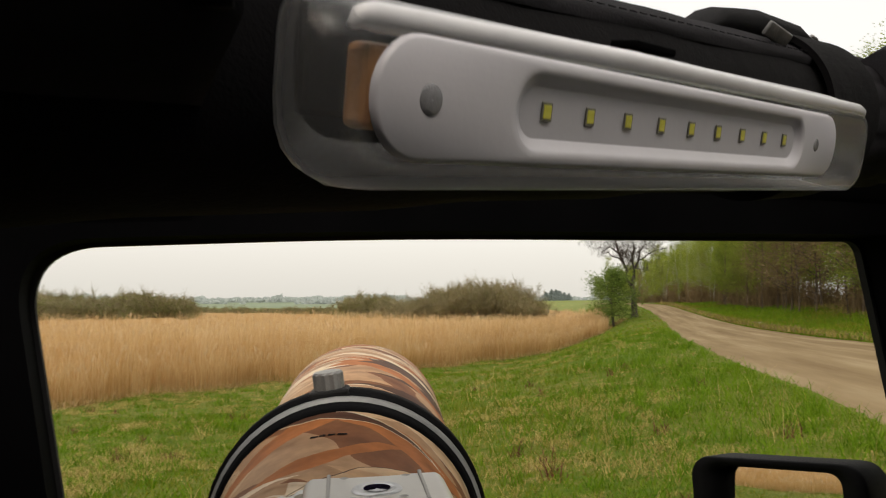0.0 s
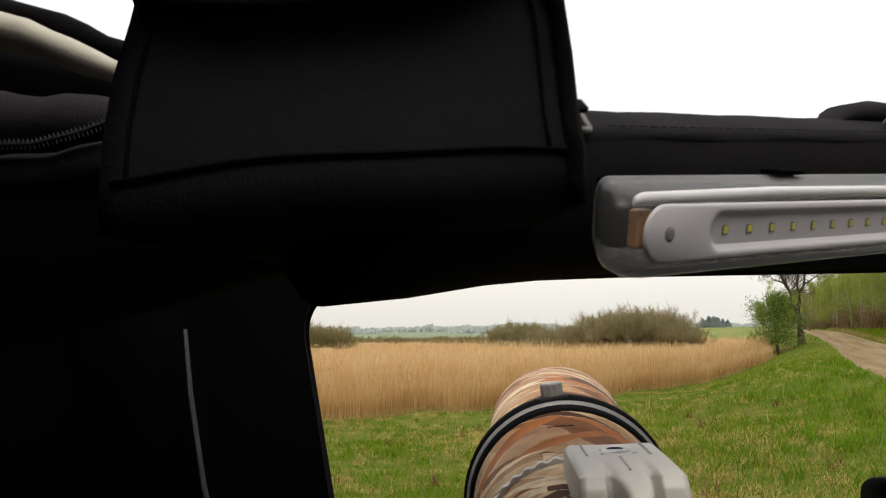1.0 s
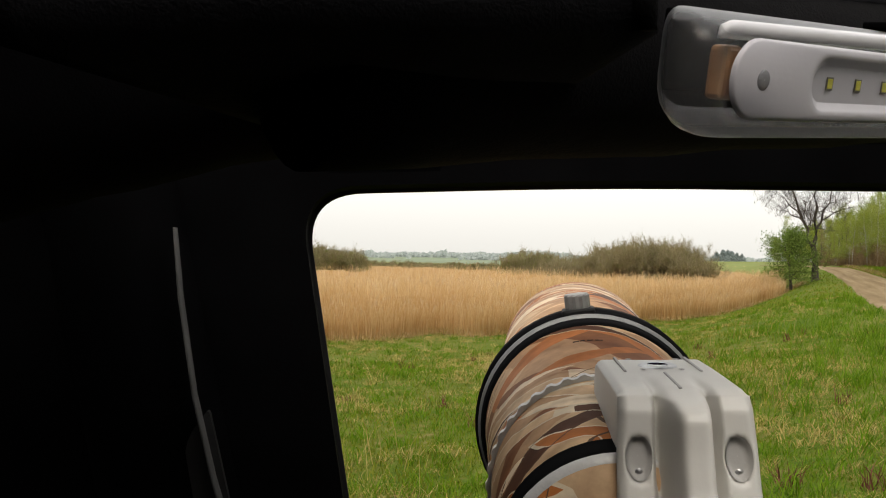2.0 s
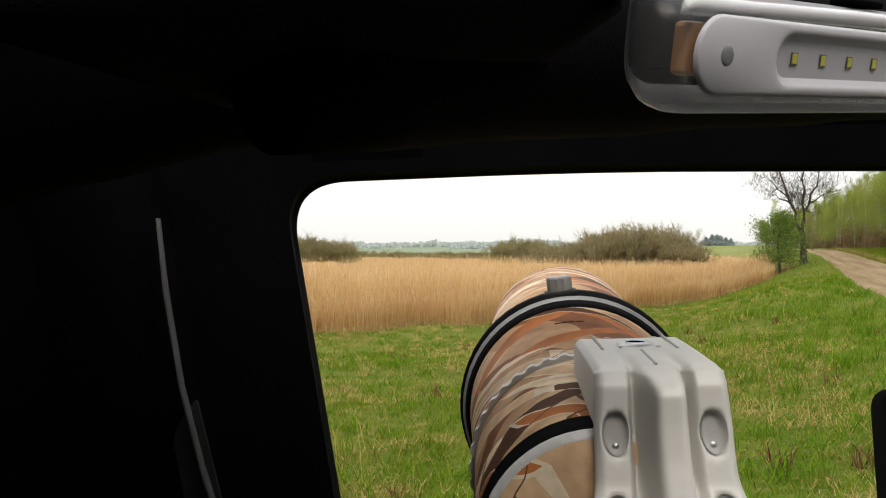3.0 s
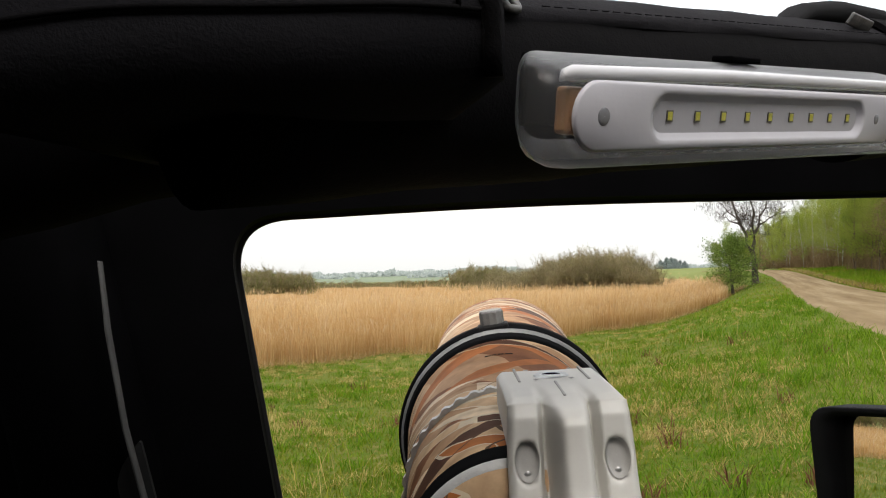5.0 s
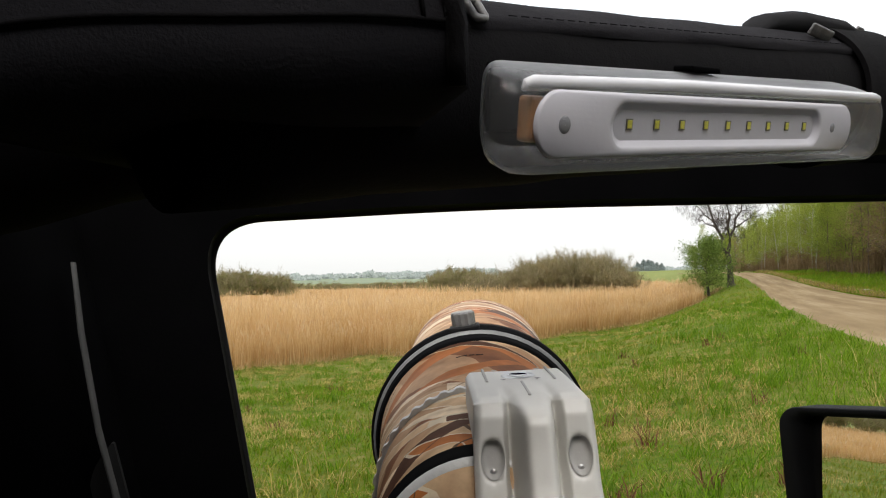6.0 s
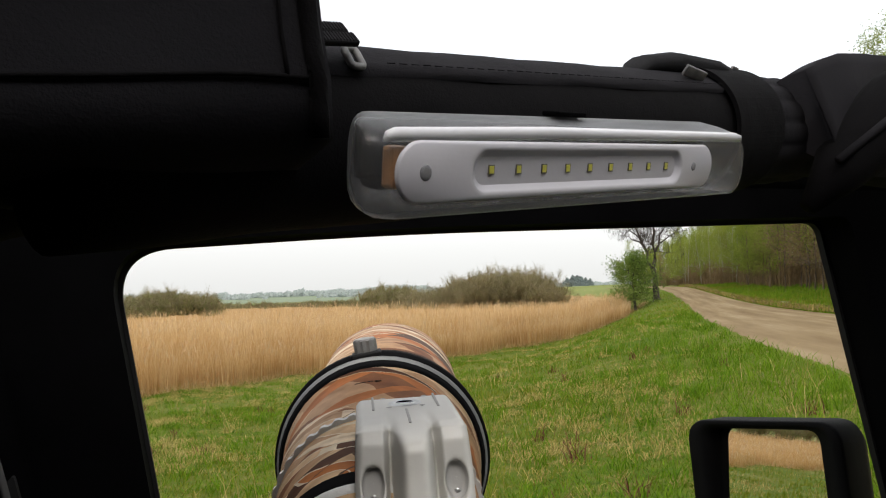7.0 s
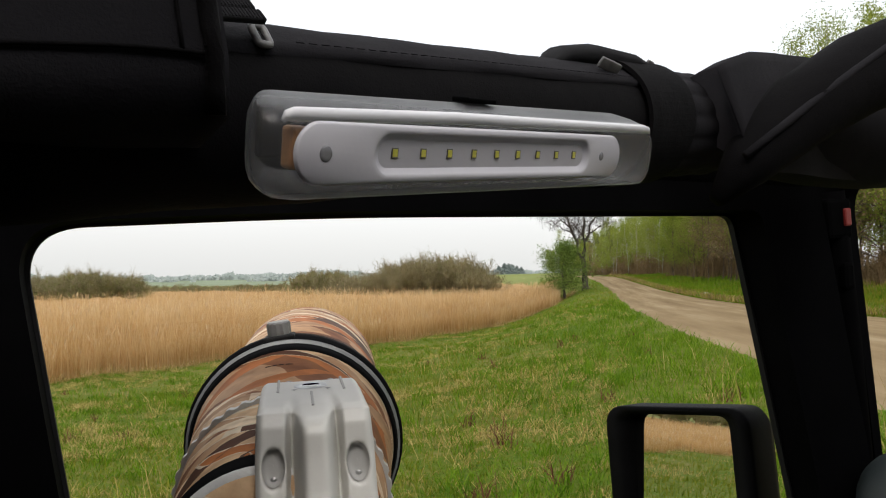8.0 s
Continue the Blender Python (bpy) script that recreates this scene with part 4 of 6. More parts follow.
# battery lamp stuck under the roll bar
def bar_lamp():
    L, R = Vector((0.0664, 0.2218, 0.0312)), Vector((0.2072, 0.2976, 0.0398))
    X = (R - L).normalized()
    n = Vector((X.y, -X.x, 0)).normalized()
    n = (n * math.cos(radians(14)) + Vector((0, 0, -1)) * math.sin(radians(14)))
    n = (n - X * n.dot(X)).normalized()
    U = n.cross(X).normalized()
    m = Matrix((X, U, n)).transposed().to_4x4()
    m.translation = L.lerp(R, 0.5) - n * 0.0046
    half = (R - L).length / 2
    lamp = thing("battery_lamp", CAR @ m, "clear plastic battery lamp with nine LEDs under the roll bar", "lamp")

    def stadium(h, w, z, cx=0.0, k=14, squash=1.0):
        pts = []
        for s in (1, -1):
            for j in range(k + 1):
                a = -math.pi / 2 + math.pi * j / k
                pts.append(Vector((cx + s * (h - w) + s * w * math.cos(a) * squash, s * w * math.sin(a), z)))
        return pts

    lx0, lx1 = -half - 0.0200, half + 0.0520
    bm = bmesh.new()
    rings = []
    # depth, inset at the two ends, half height, shift up
    for z, e0, e1, ww, yo in ((-0.020, 0.014, 0.004, 0.0130, 0.0052), (-0.017, 0.010, 0.001, 0.0148, 0.0038), (-0.008, 0.002, 0.0, 0.0148, 0.0020), (-0.002, 0.0, 0.0, 0.0142, 0.0006), (0.0016, 0.001, 0.001, 0.0132, -0.0002), (0.0036, 0.0035, 0.003, 0.0112, -0.0003), (0.0041, 0.0060, 0.006, 0.0093, -0.0003), (0.0030, 0.0080, 0.008, 0.0082, -0.0003)):
        o = outline([(lx0 + e0, -ww + yo, z), (lx1 - e1, -ww + yo, z), (lx1 - e1, ww + yo, z), (lx0 + e0, ww + yo, z)], [min(0.0115, ww * 0.9), min(0.009, ww * 0.9), min(0.009, ww * 0.9), 0.0068], 5)
        for q in o:
            q.y -= 0.0024 * smooth((q.y + 0.004) / 0.014) * smooth(-q.x / half)
        rings.append([bm.verts.new(q) for q in o])
    for r0, r1 in zip(rings, rings[1:]):
        for k in range(len(r0)):
            bm.faces.new((r0[k], r0[(k + 1) % len(r0)], r1[(k + 1) % len(r0)], r1[k]))
    bm.faces.new(rings[-1])
    bmesh.ops.recalc_face_normals(bm, faces=bm.faces[:])
    case = part("case", bm, LAMP_CASE, lamp, "clear frosted plastic case", True)
    # white tube along the top edge in place of the sky's highlight
    bm = bmesh.new()
    sweep(bm, [(lx0 + 0.0070, 0.0086, 0.0014), (lx0 + 0.0086, 0.0100, 0.0013), (lx0 + 0.0110, 0.0104, 0.0012), (-0.02, 0.0120, 0.0012), (lx1 - 0.0110, 0.0126, 0.0012), (lx1 - 0.0060, 0.0122, 0.0012), (lx1 - 0.0030, 0.0108, 0.0012)], [0.0006, 0.0016, 0.0021, 0.0021, 0.0021, 0.0017, 0.0005], 12, up=Vector((0, 0, 1)))
    part("case_highlight", bm, LAMP_HIGHLIGHT, case, "white strip put in for the highlight along the case edge", True)
    bm = bmesh.new()
    box(bm, (lx0 + 0.016, -0.004, -0.0225), (lx1 - 0.010, 0.016, -0.0200), 0.001)
    box(bm, (0.004, 0.0175, -0.020), (0.022, 0.0195, -0.012), 0.0006)
    part("back_plate", bm, PLASTIC, lamp, "dark back plate and clip")
    # face with its sunken tray
    fz = 0.0046
    bm = bmesh.new()
    face_o = stadium(half + 0.0128, 0.0088, fz, 0.0022)
    tray_c, tray_h = 0.0036, half - 0.0206
    tray_o = stadium(tray_h + 0.0040, 0.0061, fz, tray_c)
    tray_i = stadium(tray_h + 0.0016, 0.0042, fz - 0.0012, tray_c)
    lip = stadium(tray_h + 0.0047, 0.0067, fz + 0.0007, tray_c)
    flat = stadium(tray_h + 0.0060, 0.0076, fz + 0.0005, tray_c)
    side = stadium(half + 0.0131, 0.0091, fz - 0.0008, 0.0022)
    top = stadium(half + 0.0123, 0.0083, fz + 0.0004, 0.0022)
    rs = [[bm.verts.new(p) for p in r] for r in (side, face_o, top, flat, lip, tray_o, tray_i)]
    for r0, r1 in zip(rs, rs[1:]):
        for k in range(len(r0)):
            bm.faces.new((r0[k], r0[(k + 1) % len(r0)], r1[(k + 1) % len(r0)], r1[k]))
    bmesh.ops.recalc_face_normals(bm, faces=bm.faces[:])
    face = part("face", bm, LAMP_WHITE, lamp, "white capsule-shaped face with a sunken tray", True)
    bm = bmesh.new()
    plate(bm, stadium(tray_h + 0.0022, 0.0048, fz - 0.0011, tray_c), 0.001, (0, 0, -1))
    board = part("led_board", bm, LAMP_TRAY, face, "white board with a row of LEDs")
    bm = bmesh.new()
    box(bm, (-0.0015, -0.0016, 0), (0.0015, 0.0016, 0.0003), 0.0001, seg=1)
    led_me = mesh_of("led", bm, LED_RIM)
    bm = bmesh.new()
    box(bm, (-0.0011, -0.0012, 0.0002), (0.0011, 0.0012, 0.0004), 0.0001, seg=1)
    chip_me = mesh_of("led_chip", bm, LED_YELLOW)
    x1, x9 = -half + 0.0298, half - 0.0228
    for k in range(9):
        x = x1 + (x9 - x1) * k / 8
        for me, nm in ((led_me, "led"), (chip_me, "led_chip")):
            o = new(nm, me)
            o.parent = face
            o.matrix_local = Matrix.Translation((x, 0.0003, fz - 0.0010))
    for x, r, nm, mt in ((-half, 0.0022, "presence_sensor", SENSOR), (half - 0.0020, 0.0017, "light_sensor", SENSOR)):
        bm = bmesh.new()
        lathe(bm, [(0.0006, 0.0001), (0.0006, r * 0.5), (0.0005, r), (0.0003, r * 1.1)], 20)
        bmesh.ops.recalc_face_normals(bm, faces=bm.faces[:])
        bmesh.ops.transform(bm, matrix=Matrix.Translation((x, 0, fz + 0.0001)) @ pose(0, 0, 0, 90), verts=bm.verts[:])
        part(nm, bm, mt, face, "milky grey sensor dome", True)
    bm = bmesh.new()
    box(bm, (-half - 0.0092, -0.0050, -0.0040), (-half - 0.003, 0.0072, 0.0012), 0.0012)
    part("battery", bm, ORANGE, lamp, "orange battery showing through the case")
    return lamp


bar_lamp()


# ---- long camera lens in camouflage, resting in the window ----
def long_lens():
    eye = Matrix.Translation((-0.0253, 0.0217, 1.7457)) @ pose(0, 0, 0, 1.78, 0.42, 6.755)
    m = eye @ Matrix.Translation((0.0440, 0.456, -0.1045)) @ pose(0, 0, 0, 1.5, -5.6, -4)
    lens = thing("camera_lens", m, "long camera lens in tan and brown camouflage coat at the window", "camera lens")

    def turned(name, prof, mat, parent=lens, label="", sides=56):
        bm = bmesh.new()
        lathe(bm, prof, sides)
        bmesh.ops.recalc_face_normals(bm, faces=bm.faces[:])
        return part(name, bm, mat, parent, label, True)

    turned("front_barrel", [(0.012, 0.0540), (0.020, 0.0555), (0.12, 0.0565), (0.228, 0.0575), (0.238, 0.0570), (0.238, 0.051), (0.14, 0.049)], CAMO, label="camouflaged front barrel")
    turned("front_glass", [(0.18, 0.0495), (0.185, 0.03), (0.187, 0.0005)], GLASS_DARK, label="dark front glass")
    turned("collar", [(0.016, 0.0550), (0.015, 0.0605), (0.010, 0.0625), (0.000, 0.0625), (-0.003, 0.0600)], LENS_BLACK, label="black rubber collar")
    turned("collar_ring", [(-0.003, 0.0592), (-0.0034, 0.0606), (-0.0070, 0.0604), (-0.0082, 0.0588)], DULL_RING, label="grey metal ring")
    turned("collar_groove", [(-0.0080, 0.0590), (-0.0105, 0.0580), (-0.0140, 0.0572), (-0.0150, 0.054)], LENS_BLACK, label="black groove ring")
    turned("middle_barrel", [(-0.0140, 0.0560), (-0.0175, 0.0554), (-0.06, 0.0515), (-0.104, 0.0478)], CAMO, label="camouflaged middle barrel")
    # knurled grey ring
    bm = bmesh.new()
    k = 84
    r_in, r_out = 0.0472, 0.0492
    rings = []
    for y, ro in ((-0.1030, r_in), (-0.1030, None), (-0.1075, None), (-0.1075, r_in - 0.0008)):
        ring = []
        for j in range(k * 2):
            a = math.pi * j / k
            r = ro if ro else (r_out if j % 4 < 2 else r_out - 0.0010)
            ring.append(bm.verts.new((r * math.sin(a), y, r * math.cos(a))))
        rings.append(ring)
    for a, b in zip(rings, rings[1:]):
        for j in range(2 * k):
            bm.faces.new((a[j], a[(j + 1) % (2 * k)], b[(j + 1) % (2 * k)], b[j]))
    bmesh.ops.recalc_face_normals(bm, faces=bm.faces[:])
    part("knurled_ring", bm, SILVER, lens, "knurled grey ring")
    turned("rear_barrel", [(-0.1075, 0.0468), (-0.172, 0.0415), (-0.174, 0.040)], CAMO, label="camouflaged rear barrel")
    turned("ribbed_ring", [(-0.174, 0.0405)] + [(-0.175 - 0.0012 * i, 0.0415 - 0.0012 * (i % 2)) for i in range(9)] + [(-0.186, 0.040)], LENS_BLACK, label="ribbed black ring")
    turned("mount_ring", [(-0.186, 0.0402), (-0.1880, 0.0396), (-0.1885, 0.0375)], SILVER, label="silver ring")
    turned("end_barrel", [(-0.1885, 0.0376), (-0.191, 0.0340), (-0.191, 0.0005)], CAMO)
    # drop-in screw on top of the collar
    bm = bmesh.new()
    box(bm, (-0.0088, -0.0024, 0.0585), (0.0088, 0.0110, 0.0630), 0.0012)
    seat = part("screw_seat", bm, BELT_GUIDE, lens, "dark grey screw seat")
    seat.matrix_local = pose(0, 0, 0, 0, -3, 0)
    bm = bmesh.new()
    n = 22
    ringz = []
    for z, r in ((0.0640, 0.0060), (0.0646, 0.0069), (0.0712, 0.0069), (0.0722, 0.0060), (0.0722, 0.0002)):
        ringz.append([bm.verts.new(((r - (0.0006 if j % 2 and 0.0645 < z < 0.0715 else 0)) * math.cos(2 * math.pi * j / n), (r - (0.0006 if j % 2 and 0.0645 < z < 0.0715 else 0)) * math.sin(2 * math.pi * j / n), z)) for j in range(n)])
    for a, b in zip(ringz, ringz[1:]):
        for j in range(n):
            bm.faces.new((a[j], a[(j + 1) % n], b[(j + 1) % n], b[j]))
    bmesh.ops.recalc_face_normals(bm, faces=bm.faces[:])
    sc = part("thumbscrew", bm, DULL_RING, lens, "small knurled metal thumbscrew", False)
    sc.matrix_local = pose(0, 0.006, -0.0016, 0, -3, 0)
    # lettering too small to read: plain bars
    bm = bmesh.new()
    for i, (a, w) in enumerate(((-9, 3.4), (-5.2, 2.6), (-1.6, 3.0), (2.4, 4.0))):
        a0, a1 = radians(a), radians(a + w)
        vs = [bm.verts.new((0.0530 * math.sin(t), y, 0.0530 * math.cos(t))) for t, y in ((a0, -0.0462), (a1, -0.0458), (a1, -0.0430), (a0, -0.0434))]
        bm.faces.new(vs)
    bmesh.ops.recalc_face_normals(bm, faces=bm.faces[:])
    part("marking", bm, LENS_BLACK, lens, "small dark marking")
    # tripod foot turned to the top: a moulded block with a rib behind and two hollows
    foot_m = pose(0.0076, 0, -0.0026, 0, 3, 3)
    W = 0.0198

    def foot_at(u, s):
        """Outer skin of the foot: u across (-1 to 1), s along it from the front foot over the top and down the back."""
        path = [(-0.120, 0.040), (-0.1235, 0.052), (-0.126, 0.0588), (-0.1285, 0.0605), (-0.145, 0.0610), (-0.165, 0.0612), (-0.180, 0.0612), (-0.1855, 0.0600), (-0.1885, 0.0560), (-0.190, 0.048), (-0.193, 0.038), (-0.198, 0.028), (-0.206, 0.020), (-0.215, 0.012), (-0.222, -0.010)]
        f = s * 13
        i = min(int(f), len(path) - 2)
        y = path[i][0] + (path[i + 1][0] - path[i][0]) * (f - i)
        z = path[i][1] + (path[i + 1][1] - path[i][1]) * (f - i)
        back = smooth((s - 0.46) / 0.12)
        rib = math.exp(-(abs(u) / 0.32) ** 6)
        lobe = smooth((abs(u) - 0.37) / 0.16)
        y = y - 0.0165 * rib * back + 0.0060 * (1 - rib) * (1 - lobe) * back * (1 - smooth((s - 0.80) / 0.20))
        y -= 0.0030 * lobe * smooth((s - 0.36) / 0.08) * (1 - smooth((s - 0.75) / 0.2))
        z -= 0.0016 * (1 - rib) * (1 - lobe) * smooth((s - 0.36) / 0.10)
        y -= 0.0075 * math.exp(-(abs(u) / 0.46) ** 6) * (1 - smooth((s - 0.10) / 0.16))
        edge = max(0.0, abs(u) - 0.86) / 0.14
        z = z - 0.0022 * edge ** 2 * (1 - back)
        y = y + 0.0030 * edge ** 2 * back
        for s_mid, deep in ((0.735, 0.0034), (0.915, 0.0024)):
            hollow = 1 - ((abs(u) - 0.70) / 0.21) ** 2 - ((s - s_mid) / 0.054) ** 2
            y += deep * smooth(hollow / 0.55)
        wid = W * (1 + 0.05 * smooth((s - 0.55) / 0.2) + 0.30 * smooth((s - 0.80) / 0.25))
        return Vector((u * wid, y, z))

    bm = bmesh.new()
    nu, ns = 84, 96
    us = [2 * k / nu - 1 for k in range(nu + 1)]
    grid = [[bm.verts.new(foot_at(u, 14 / 13 * k / ns)) for u in us] for k in range(ns + 1)]
    for k in range(ns):
        for j in range(nu):
            bm.faces.new((grid[k][j], grid[k][j + 1], grid[k + 1][j + 1], grid[k + 1][j]))
    for j in (0, nu):
        low = [bm.verts.new((g[j].co.x, g[j].co.y, min(g[j].co.z, -0.012))) for g in grid]
        for k in range(ns):
            bm.faces.new((grid[k][j], grid[k + 1][j], low[k + 1], low[k]))
    bmesh.ops.recalc_face_normals(bm, faces=bm.faces[:])
    foot = part("tripod_foot", bm, LENS_GREY, lens, "pale grey metal tripod foot turned upwards", True)
    foot.matrix_local = foot_m
    for sx in (-1, 1):
        for s_mid in (0.735, 0.915):
            bm = bmesh.new()
            rings = []
            for rr in (1.0, 0.85, 0.65, 0.35, 0.02):
                ring = []
                for j in range(28):
                    an = 2 * math.pi * j / 28
                    u, s = sx * (0.70 + 0.19 * rr * math.cos(an)), s_mid + 0.049 * rr * math.sin(an)
                    ring.append(bm.verts.new(foot_at(u, s) + Vector((0, -0.0006, 0.0003))))
                rings.append(ring)
            for r0, r1 in zip(rings, rings[1:]):
                for j in range(28):
                    bm.faces.new((r0[j], r0[(j + 1) % 28], r1[(j + 1) % 28], r1[j]))
            bmesh.ops.recalc_face_normals(bm, faces=bm.faces[:])
            part("pocket", bm, LENS_POCKET, foot, "oval hollow in the foot", True)
        c = foot_at(sx * 0.70, 0.768)
        bm = bmesh.new()
        lathe(bm, [(-0.0004, 0.0002), (-0.0003, 0.0008), (0.0, 0.0012)], 14, Matrix.Translation(c + Vector((0, -0.0010, 0))))
        part("pocket_screw", bm, STEEL, foot, "small screw in the hollow", True)
    # thin darker bars stand in for the shade in the plate's grooves
    for gx, gy0, gy1 in ((-0.0128, -0.1285, -0.1560), (0.0128, -0.1285, -0.1560), (0.0, -0.1580, -0.1830)):
        bm = bmesh.new()
        box(bm, (gx - 0.0005, gy1, 0.0605), (gx + 0.0005, gy0, 0.0615), 0.0002, seg=1)
        part("groove", bm, LENS_POCKET, foot)
    bm = bmesh.new()
    lathe(bm, [(0.0, 0.0068), (0.0005, 0.0063), (0.0004, 0.0036), (-0.0005, 0.0034)], 28)
    bmesh.ops.transform(bm, matrix=Matrix.Translation((0, -0.1450, 0.0611)) @ pose(0, 0, 0, 90), verts=bm.verts[:])
    bmesh.ops.recalc_face_normals(bm, faces=bm.faces[:])
    part("socket_rim", bm, STEEL, foot, "polished screw socket rim", True)
    bm = bmesh.new()
    lathe(bm, [(0.0, 0.0002), (0.0002, 0.0036)], 24)
    bmesh.ops.transform(bm, matrix=Matrix.Translation((0, -0.1450, 0.0614)) @ pose(0, 0, 0, 90), verts=bm.verts[:])
    part("socket", bm, GLASS_DARK, foot, "dark screw socket")
    for hx, hy in ((-0.0085, -0.134), (0.0085, -0.134), (-0.0065, -0.154), (0.0065, -0.154)):
        bm = bmesh.new()
        lathe(bm, [(0.0, 0.0002), (0.0003, 0.0012)], 10, Matrix.Translation((hx, hy, 0.0613)) @ pose(0, 0, 0, 90))
        part("pin_hole", bm, LENS_POCKET, foot)
    # bean bag on the door ledge that carries it
    bm = bmesh.new()
    bmesh.ops.create_uvsphere(bm, u_segments=24, v_segments=14, radius=1.0, matrix=Matrix.Diagonal((0.045, 0.075, 0.118, 1)))
    for v in bm.verts:
        v.co.z = max(min(v.co.z, 0.098), -0.11)
    solid("bean_bag", bm, FABRIC, CAR @ Matrix.Translation((0.118, 0.655, -0.2720)), "black canvas bean bag under the lens on the door ledge", "bean bag", smooth=True)
    return lens


long_lens()


# ---- ground, road, far country ----
def ground():
    rad = np.concatenate([np.linspace(0, 40, 81)[1:], np.geomspace(41, 4200, 90)])
    ang = np.radians(np.concatenate([np.linspace(-180, -60, 60, endpoint=False), np.linspace(-60, 80, 260, endpoint=False), np.linspace(80, 180, 50, endpoint=False)]))
    R, A = np.meshgrid(rad, ang, indexing="ij")
    x, y = R * np.sin(A), R * np.cos(A)
    z = land(x, y)
    v = np.concatenate([np.array([[0, 0, land(0.0, 0.0)]]), np.stack([x, y, z], -1).reshape(-1, 3)])
    n = len(ang)
    i, j = np.meshgrid(np.arange(len(rad) - 1), np.arange(n), indexing="ij")
    a = 1 + i * n + j
    b = 1 + i * n + (j + 1) % n
    q = np.stack([a, b, b + n, a + n], -1).reshape(-1, 4)
    rr = rad[i.ravel()]
    xx, yy = v[q[:, 0], 0], v[q[:, 0], 1]
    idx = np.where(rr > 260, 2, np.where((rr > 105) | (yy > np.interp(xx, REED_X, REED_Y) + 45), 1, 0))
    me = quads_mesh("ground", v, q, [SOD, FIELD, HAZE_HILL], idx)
    me.polygons.foreach_set("use_smooth", [True] * len(me.polygons))
    ob = new("ground", me)
    tagged(ob, "rough spring meadow of green and dry grass falling to a reed bed", "ground", kind="structure")


ground()


def road():
    ys = np.concatenate([np.linspace(-60, 0, 30), np.linspace(0.5, 130, 260)])
    t = np.linspace(0, 1, 29)
    Y, Tt = np.meshgrid(ys, t, indexing="ij")
    near, far = np.interp(Y, ROAD_Y, ROAD_NEAR), np.interp(Y, ROAD_Y, ROAD_FAR)
    wob = 0.12 * np.sin(Y * 0.9) * np.sin(Y * 0.37 + 1) * ((Tt < 0.02) | (Tt > 0.98))
    X = near + (far - near) * Tt + wob
    ruts = -0.02 * (np.exp(-((Tt - 0.24) / 0.05) ** 2) + np.exp(-((Tt - 0.46) / 0.05) ** 2) + np.exp(-((Tt - 0.68) / 0.05) ** 2))
    Z = road_z(Y) + 0.03 * np.sin(np.pi * Tt) + ruts + 0.012 * np.sin(X * 2.1 + Y * 0.8) * np.sin(Y * 1.7)
    Z = np.where((Tt < 0.02) | (Tt > 0.98), Z - 0.10, Z)
    v = np.stack([X, Y, Z + 0.012], -1).reshape(-1, 3)
    m = len(t)
    i, j = np.meshgrid(np.arange(len(ys) - 1), np.arange(m - 1), indexing="ij")
    a = (i * m + j).ravel()
    q = np.stack([a, a + 1, a + m + 1, a + m], -1)
    me = quads_mesh("road", v, q, [DIRT])
    uv = np.stack([Tt.ravel() * 8, Y.ravel()], -1)[q.ravel()]
    me.uv_layers.new(name="along").data.foreach_set("uv", uv.astype(np.float32).ravel())
    me.polygons.foreach_set("use_smooth", [True] * len(me.polygons))
    tagged(new("road", me), "unpaved sandy dirt road with wheel ruts", "road", kind="structure")


road()


# ---- grass and reeds ----
def stuff(name, v, q, mats, label, category, idx=None):
    return tagged(new(name, quads_mesh(name, v, q, mats, idx)), label, category, kind="stuff")


def clear_of_road(x, y, gap):
    return (x < np.interp(y, ROAD_Y, ROAD_NEAR) - gap) | (x > np.interp(y, ROAD_Y, ROAD_FAR) + gap)


def value_noise(x, y):
    """Smooth random field, 0 to 1, one cell a metre."""
    i, j = np.floor(x).astype(np.int64), np.floor(y).astype(np.int64)
    u, w = smooth(x - i), smooth(y - j)

    def at(a, b):
        h = (a * 374761393 + b * 668265263) & 0x7FFFFFFF
        h = ((h ^ (h >> 13)) * 1274126177) & 0x7FFFFFFF
        return ((h ^ (h >> 16)) % 10007) / 10007.0

    return (at(i, j) * (1 - u) + at(i + 1, j) * u) * (1 - w) + (at(i, j + 1) * (1 - u) + at(i + 1, j + 1) * u) * w


def patch(x, y, s):
    """Uneven patches at three sizes, 0 to 1."""
    x, y = np.asarray(x, float), np.asarray(y, float)
    f = 0.5 * value_noise(x * 0.45 * s + 31.7, y * 0.32 * s) + 0.3 * value_noise(x * 1.3 * s, y * 0.9 * s + 17.3) + 0.2 * value_noise(x * 3.4 * s + 5.1, y * 2.4 * s)
    return np.clip(0.5 + (f - 0.5) * 2.0, 0, 1)


def scatter(rng, n, r0, r1, a0, a1, power=1.0):
    r = r0 + (r1 - r0) * rng.random(n) ** power
    a = np.radians(rng.uniform(a0, a1, n))
    return r * np.sin(a), r * np.cos(a), r


